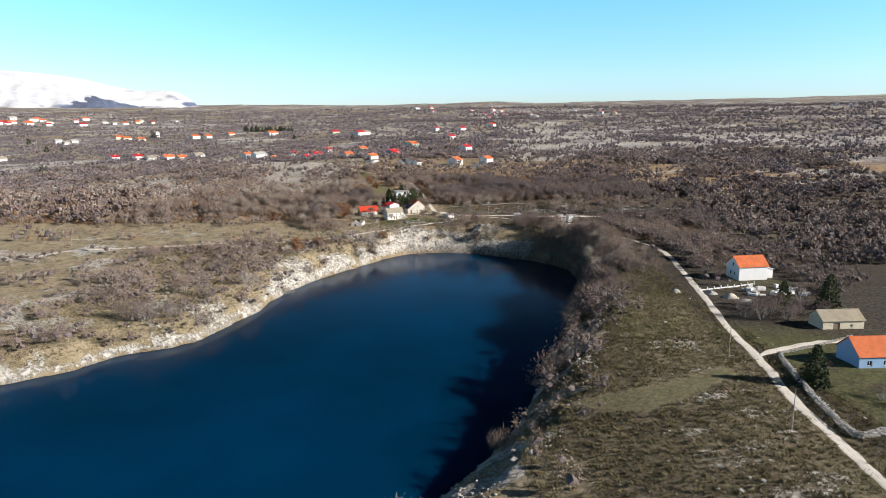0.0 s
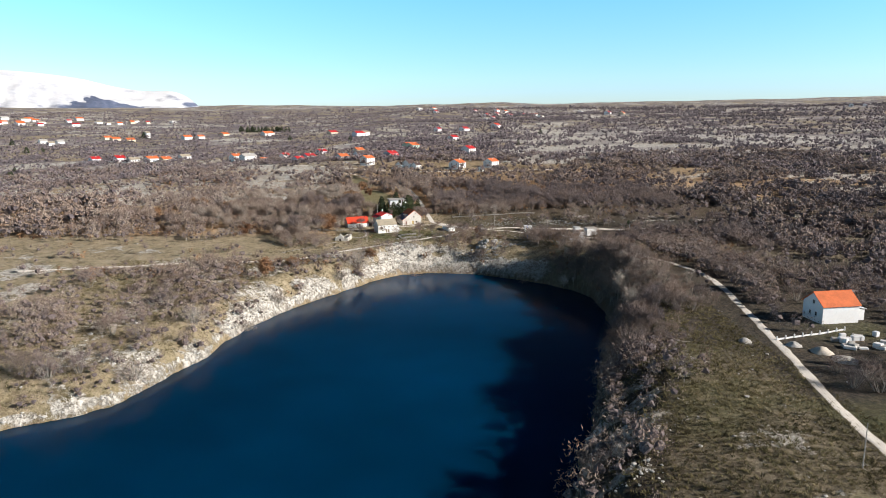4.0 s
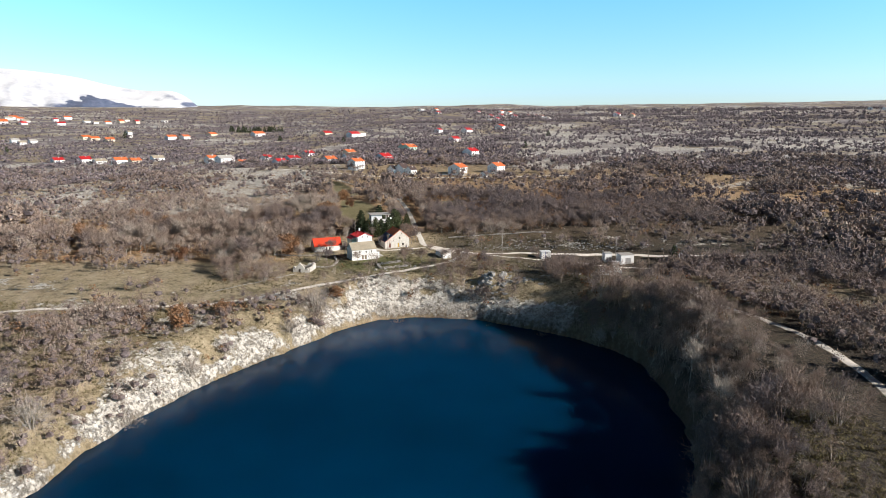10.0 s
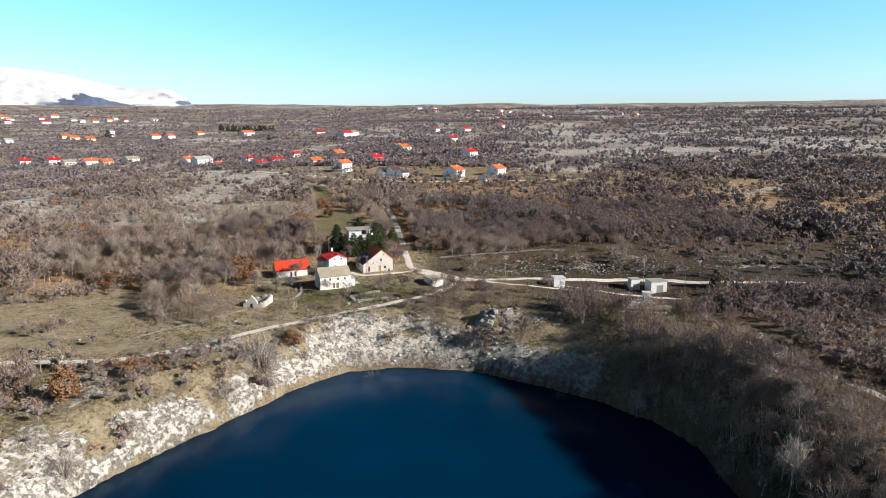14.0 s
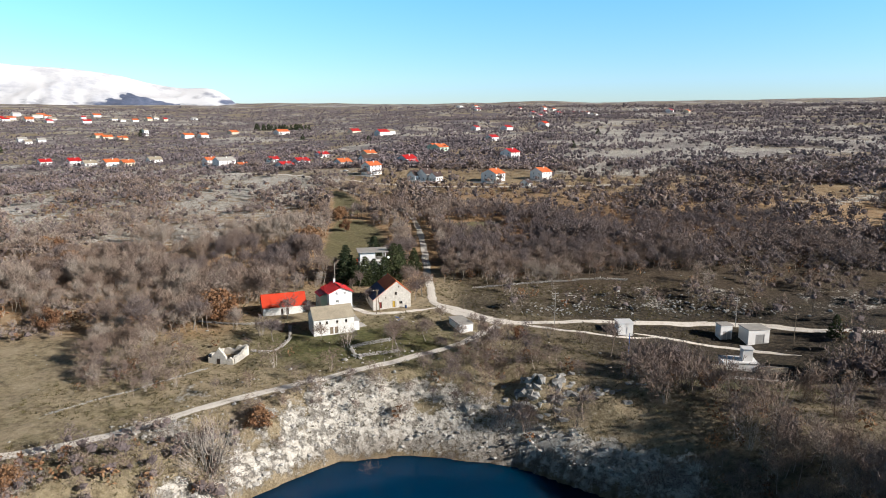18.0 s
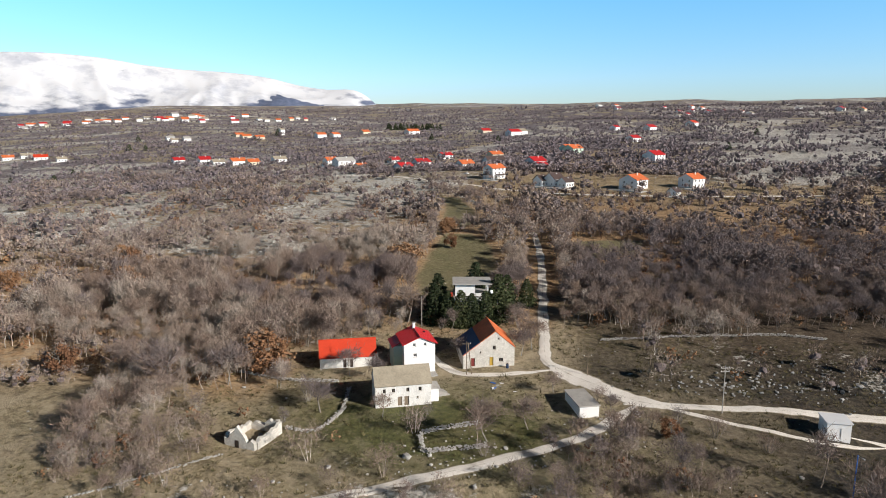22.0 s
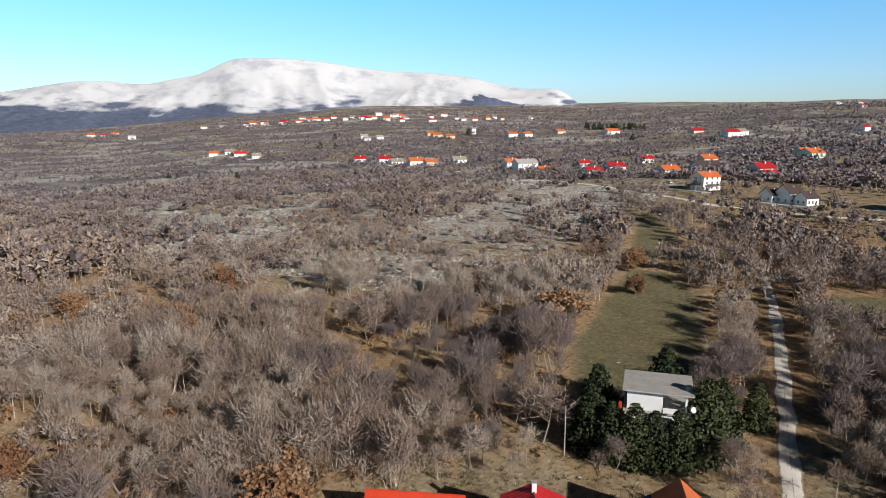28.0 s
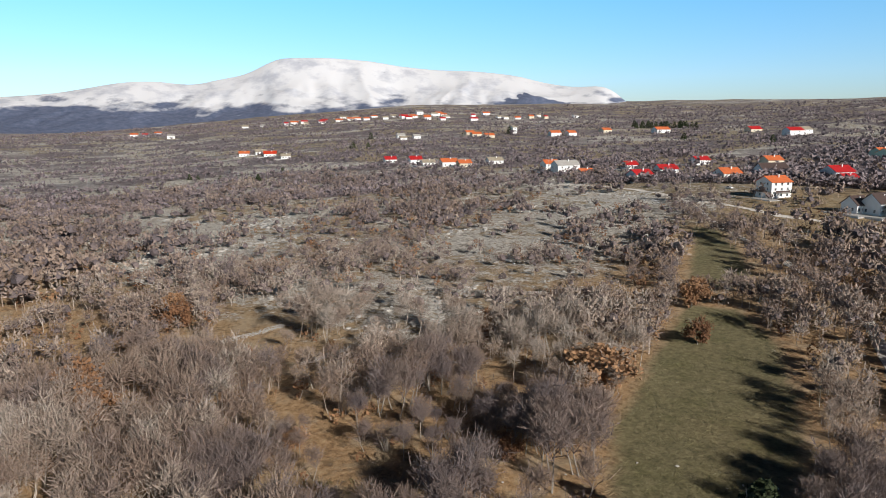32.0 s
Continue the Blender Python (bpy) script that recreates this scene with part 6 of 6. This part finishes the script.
def add_wing(root, lo, hi, mat, roof_mat, slope):
    """A lean-to beside a house: its wall and its roof."""
    w = part("wing", box(lo, hi, 0.02), mat, root)
    bm = bmesh.new()
    slab(bm, [(lo[0] - .35, lo[1] - .3, hi[2] - slope * .35), (hi[0], lo[1] - .3, hi[2] + slope * (hi[0] - lo[0])), (hi[0], hi[1] + .3, hi[2] + slope * (hi[0] - lo[0])), (lo[0] - .35, hi[1] + .3, hi[2] - slope * .35)], 0.12)
    part("wing_roof", bm, roof_mat, w)
    return w


white = bpy.data.objects["white_house"]
add_wing(white, (-1.9, 2.4, -1.5), (-0.004, 7.8, 5.75), GREEN_PLASTER, DEEPRED, 0.5)
part("terrace", box((-1.5, -2.6, -1.5), (6.9, -.004, 0.25), .03), CONCRETE, white)
part("skylight", box((5.0, 4.0, 7.95), (5.5, 4.6, 8.1), .02), GLASS, white)
farm = bpy.data.objects["stone_farmhouse"]
porch = part("porch", box((10.904, 1.0, -1.5), (12.6, 4.6, 2.6), .04), PLASTER, farm, "white plastered side porch")
part("porch_roof", box((10.91, .8, 2.604), (12.9, 4.8, 2.76), .03), CONCRETE, porch)
part("arch", box((12.604, 1.6, .1), (12.62, 2.6, 1.5)), DARKWOOD, porch)
steps = part("outer_stair", box((12.604, 2.8, -1.5), (14.2, 4.4, 1.1), .04), CONCRETE, farm)
for i in range(4):
    part("step", box((14.204 + i * .35, 2.8, -1.5), (14.55 + i * .35, 4.4, .85 - i * .25), .02), CONCRETE, steps)
villa = bpy.data.objects["villa_among_pines"]
dish = part("satellite_dish", rod((9.6, -.9, 8.0), (9.75, -1.15, 8.12), 0.5, 0.42, 16), WHITEMETAL, villa)
part("dish_arm", rod((9.2, 0, 7.9), (9.6, -.9, 8.0), 0.04, 0.04, 6), STEEL, dish)
up = part("upper_storey", box((0.2, 0.2, 6.604), (5.4, 7.8, 9.7), .03), PLASTER, villa)
part("window", box((-.0, 3.0, 7.6), (.19, 4.4, 8.8), .02), GLASS, up)
roof = part("roof_sheet", box((-.5, -.6, 9.704), (9.8, 8.4, 9.9), .03), CONCRETE, villa, "pale weathered sheet roof")
part("column", box((8.6, .1, 6.604), (8.9, .4, 9.7), .02), PLASTER, villa)
part("column", box((8.6, 7.4, 6.604), (8.9, 7.7, 9.7), .02), PLASTER, villa)
part("terrace_rail", box((5.5, .05, 6.604), (8.55, .15, 7.4), .02), PLASTER, villa)
part("red_flue", box((-1.0, .4, 4.5), (-.5, .9, 7.4), .02), RED, villa)

for i in range(5):
    lg = tagged(new("log"), "weathered felled log beside the yard track", "log", "felled logs")
    lg.matrix_basis = pose(7.0 + 0.1 * i, 31 + 0.42 * i, ground_z(7, 31.5) + 0.12 + 0.05 * (i % 2), 0, 0, 22 + 5 * i)
    part("bark_log", rod((-2.2, 0, 0), (2.2 - .3 * i, 0, 0), .16, .12, 8), WOOD, lg)
    part("cut_end", rod((2.204 - .3 * i, 0, 0), (2.22 - .3 * i, 0, 0), .11, .11, 8), CREAM, lg)
barrel = tagged(new("barrel"), "dark blue plastic barrel by the stone wall", "barrel")
barrel.matrix_basis = pose(21.2, 25.4, ground_z(21.2, 25.4) - .02)
part("drum", rod((0, 0, 0), (0, 0, .95), .32, .3, 14), plain("dark_blue_plastic", (.02, .05, .12), .4), barrel)
part("lid", rod((0, 0, .954), (0, 0, 1.0), .3, .28, 14), DARKTILE, barrel)
rng = random.Random(8)
for i in range(7):
    x, y = 22 + rng.uniform(-2, 3), 15 + rng.uniform(-2, 2)
    sh = tagged(new("scrap_board"), "broken pale board lying in the grass", "board", "rubbish in the grass")
    sh.matrix_basis = pose(x, y, ground_z(x, y) + .06, rng.uniform(-8, 8), rng.uniform(-8, 8), rng.uniform(0, 180))
    part("board", box((0, 0, -.05), (rng.uniform(.6, 1.5), rng.uniform(.2, .6), .03), .01), (WHITEMETAL, STEEL, BLUE)[i % 3], sh)

# ---- pump station ----
well = bpy.data.objects["well_house"]
tower = part("tower", box((4.6, 1.2, -1), (7.0, 3.6, 4.9), .03), PLASTER, well)
part("tower_cap", box((4.4, 1.0, 4.904), (7.2, 3.8, 5.1), .03), WHITEMETAL, tower)
part("vent", box((2.6, -.02, .8), (3.4, .02, 1.2)), GLASS, well)
for a, b in (((100.6, -5.6), (103.3, -5.9)), ((111.7, -6.3), (118.2, -6.9))):
    t = angle(a, b)
    r = tagged(new("retaining_wall"), "low pale concrete retaining wall beside the well chamber", "wall")
    r.matrix_basis = pose(*a, -4.4, 0, 0, t)
    ln = math.dist(a, b)
    part("wall", box((0, 0, -1), (ln, .3, 1.3), .02), CREAM, r)
    part("coping", box((-.05, -.05, 1.304), (ln + .05, .35, 1.4), .02), CONCRETE, r)


def pole(x, y, h, label, mat=WOOD, arms=1, lamp=False, double=False):
    p = tagged(new("utility_pole"), label, "pole")
    p.matrix_basis = pose(x, y, ground_z(x, y) - .3, 0, 0, 20)
    part("shaft", rod((0, 0, 0), (0, 0, h + .3), .11, .07, 8), mat, p)
    if double:
        part("shaft", rod((1.2, 0, 0), (.25, 0, h), .13, .09, 8), mat, p)
    for i in range(arms):
        a = part("crossarm", box((-.9, -.06, h - .3 - i * .7), (.9, .06, h - .18 - i * .7)), mat, p)
        for k in (-.8, 0, .8):
            part("insulator", rod((k, 0, h - .176 - i * .7), (k, 0, h + .02 - i * .7), .06, .04, 6), WHITEMETAL, a)
    if lamp:
        a = part("lamp_arm", rod((0, 0, h + .2), (0, -1.0, h + .35), .04, .04, 6), STEEL, p)
        part("lamp_head", box((-.12, -1.5, h + .28), (.12, -.95, h + .4), .03), STEEL, a)
    return p


old, conc = "weathered wooden utility pole with a short crossarm", "slim pale concrete utility pole"
pole(106.5, -257.6, 8, conc, CONCRETE, 0)
pole(101.2, -299.4, 8, conc, CONCRETE, 0)
pole(64.1, 15.6, 9.5, "pale concrete power pole with two crossarms", CONCRETE, 2)
pole(13.3, 20.1, 7.5, "pair of leaning wooden poles before the stone house", WOOD, 1, double=True)
pole(51.2, 28.5, 5.5, old), pole(38.4, 25.8, 5, old)
pole(79.7, -8.6, 7, "blue-painted steel lamp pole", BLUE, 0, True)
pole(87.1, -33.5, 7.5, old, arms=0), pole(93.6, -37.9, 6.5, old, arms=0), pole(102, -11.1, 6, old, arms=0)
pole(115.9, 23, 9, "concrete pole of the transformer hut", CONCRETE, 2), pole(127.3, 11.7, 8.5, old)
pole(132.4, -12.3, 8.3, "steel street lamp beside the lane", STEEL, 0, True), pole(136.1, -78.8, 9, old)
pole(-5, 47, 8, "slim pole beside the dark pines", CONCRETE, 0)
pole(-150, 415, 9, conc, CONCRETE), pole(-90, 372, 9, conc, CONCRETE), pole(60, 300, 9, conc, CONCRETE), pole(-210, 440, 9, conc, CONCRETE)

# ---- east bank farm ----


def heap(name, label, x, y, r, h, mat, seed):
    rng = np.random.default_rng(seed)
    V, F, n = [(0, 0, h)], [], 18
    for ring_, (f, z) in enumerate(((.35, .72), (.7, .32), (1.0, -.15))):
        for i in range(n):
            a = 2 * math.pi * i / n
            q = r * f * rng.uniform(.85, 1.15)
            V.append((q * math.cos(a), q * math.sin(a), h * z * rng.uniform(.85, 1.15)))
    for i in range(n):
        F.append((0, 1 + i, 1 + (i + 1) % n))
        for k in range(2):
            a, b = 1 + k * n + i, 1 + k * n + (i + 1) % n
            F.append((a, a + n, b + n)), F.append((a, b + n, b))
    ob = new(name, mesh_from(name, V, F, [mat], None, True))
    ob.matrix_basis = pose(x, y, ground_z(x, y))
    return tagged(ob, label, "heap")


heap("sand_heap", "heap of pale building sand", 131.5, -199, 3.0, 1.6, GRAVEL, 1)
heap("gravel_heap", "heap of white crushed stone", 127, -194, 2.2, 1.3, STONES, 2)
heap("rubble_heap", "heap of broken white stone blocks", 134, -205, 3.4, 1.2, STONES, 3)
heap("rubble_heap", "pile of pale boulders beside the dirt track", 116, -190, 2.0, 1.1, STONES, 4)
rng = random.Random(4)
for i in range(26):
    x, y = 145 + rng.uniform(-8, 12), -193 + rng.uniform(-6, 5)
    w, d, h = rng.uniform(1.4, 3.4), rng.uniform(1, 2.2), rng.uniform(.6, 1.5)
    st = tagged(new("block_pallet"), ("stack of white building blocks on a pallet", "bundle of boards under a grey sheet", "pallet of pale concrete parts")[i % 3], "pallet", "building materials")
    st.matrix_basis = pose(x, y, ground_z(x, y), 0, 0, rng.uniform(-40, 40))
    part("pallet_base", box((0, 0, -.2), (w, d, .14), .01), WOOD, st)
    part("load", box((.05, .05, .144), (w - .05, d - .05, h), .08), (PLASTER, WHITEMETAL, CONCRETE)[i % 3], st)
fence = tagged(new("garden_fence"), "low white concrete garden fence before the orange-roofed house", "fence")
for i in range(9):
    f = i / 8
    x, y = 125 + 22 * f, -189 + 7 * f
    p = part("post", box((x - .15, y - .15, ground_z(x, y) - .4), (x + .15, y + .15, ground_z(x, y) + 1.1), .02), PLASTER, fence)
    if i:
        bm = bmesh.new()
        slab(bm, [(px + .17, py + .02, pz - .3), (x - .17, y + .02, ground_z(x, y) - .3), (x - .17, y + .14, ground_z(x, y) - .3), (px + .17, py + .14, pz - .3)], .75)
        part("panel", bm, PLASTER, fence)
    px, py, pz = x, y, ground_z(x, y)
orange = bpy.data.objects["orange_house"]
add = part("garage", box((11.504, 2, -1.5), (15, 8, 2.7), .02), PLASTER, orange)
bm = bmesh.new()
slab(bm, [(11.51, 1.7, 3.6), (15.4, 1.7, 2.7), (15.4, 8.3, 2.7), (11.51, 8.3, 3.6)], .14)
part("garage_roof", bm, WHITEMETAL, add)
part("chimney", box((5, 4.4, 7.2), (5.7, 5, 8.6), .03), DARKTILE, orange)


for i, (x, y, h) in enumerate(((126, -222, 5), (130, -225, 6), (134, -221, 5.5), (137, -226, 6), (141, -222, 5.5), (133, -215, 5), (139, -215, 6), (128, -213, 4.5), (145, -219, 5), (150, -222, 5), (152, -205, 7), (113, -160, 6), (119, -150, 6), (140, -150, 5), (150, -150, 6), (128, -285, 4), (133, -290, 4.5), (140, -282, 5), (122, -270, 4))):
    shrubs[i % 4].plant(x, y, h, i * 40, 1.4, "bushes round the eastern farm")


def car(x, y, turn, paint, label):
    c = tagged(new("parked_car"), label, "car")
    c.matrix_basis = pose(x, y, ground_z(x, y) + .1, 0, 0, turn)
    part("body", box((-2.1, -.85, .35), (2.1, .85, .95), .14), paint, c)
    cab = part("cabin", box((-1.2, -.75, .9), (1.0, .75, 1.5), .2), paint, c)
    part("windscreen", box((.9, -.6, 1.0), (1.04, .6, 1.4), .02), GLASS, cab)
    part("side_window", box((-1.0, -.78, 1.02), (.7, -.74, 1.38), .01), GLASS, cab)
    part("side_window", box((-1.0, .74, 1.02), (.7, .78, 1.38), .01), GLASS, cab)
    for wx in (-1.3, 1.3):
        for wy in (-.8, .8):
            wh = part("wheel", rod((wx, wy - .1, .32), (wx, wy + .1, .32), .32, .32, 14), DARKTILE, c)
            part("rim", rod((wx, wy - .11, .32), (wx, wy + .11, .32), .18, .18, 10), STEEL, wh)


car(-169.5, -98.6, 20, DARKTILE, "dark car parked on the stony track")
car(-70, 372, -36, PLASTER, "white car parked in the village")
car(-52, 398, 40, DARKTILE, "black car parked beside a village house")

# ---- dry grass ----
tuft = []
for i in range(4):
    r = np.random.default_rng(400 + i)
    V, F = [], []
    for j in range(7):
        a = r.normal(size=2) * 0.2
        sliver(V, F, (a[0], a[1], -.05), (a[0] * 3.2, a[1] * 3.2, r.uniform(.45, 1.0)), 0.09, r)
    tuft.append((np.array(V), np.array(F)))
GRASS = twig_material("dry_grass", [(0.0, (0.10, 0.085, 0.035)), (0.5, (0.19, 0.16, 0.07)), (1.0, (0.34, 0.285, 0.16))])
rng = np.random.default_rng(11)
k = 44000
x = np.concatenate([rng.uniform(50, 120, k // 2), rng.uniform(-110, 60, k // 2), rng.uniform(-50, 120, k // 6)])
y = np.concatenate([rng.uniform(-325, -150, k // 2), rng.uniform(-240, -60, k // 2), rng.uniform(-50, 58, k // 6)])
keep = (shore_distance(x, y) > 3)
for hx, hy, r in HOUSES:
    keep &= np.hypot(x - hx, y - hy) > r * 0.8
for pts, half in ROADS:
    keep &= line_distance(x, y, pts) > half
keep &= (outline_distance(x, y, FIELD_EAST) > 0) & (outline_distance(x, y, FIELD_WEST) > 0)
x, y = x[keep], y[keep]
grass = np.stack([x, y, height(x, y), rng.uniform(.3, .85, len(x)), rng.uniform(0, 6.28, len(x)), rng.integers(0, 4, len(x)), np.clip(.4 - .3 * (y > -55) + fbm(x, y, 12, 3, 95) + rng.normal(0, .15, len(x)), 0, 1)], 1)
scatter("dry_grass", "tussocks of dry brown winter grass", tuft, grass, GRASS, "grass")
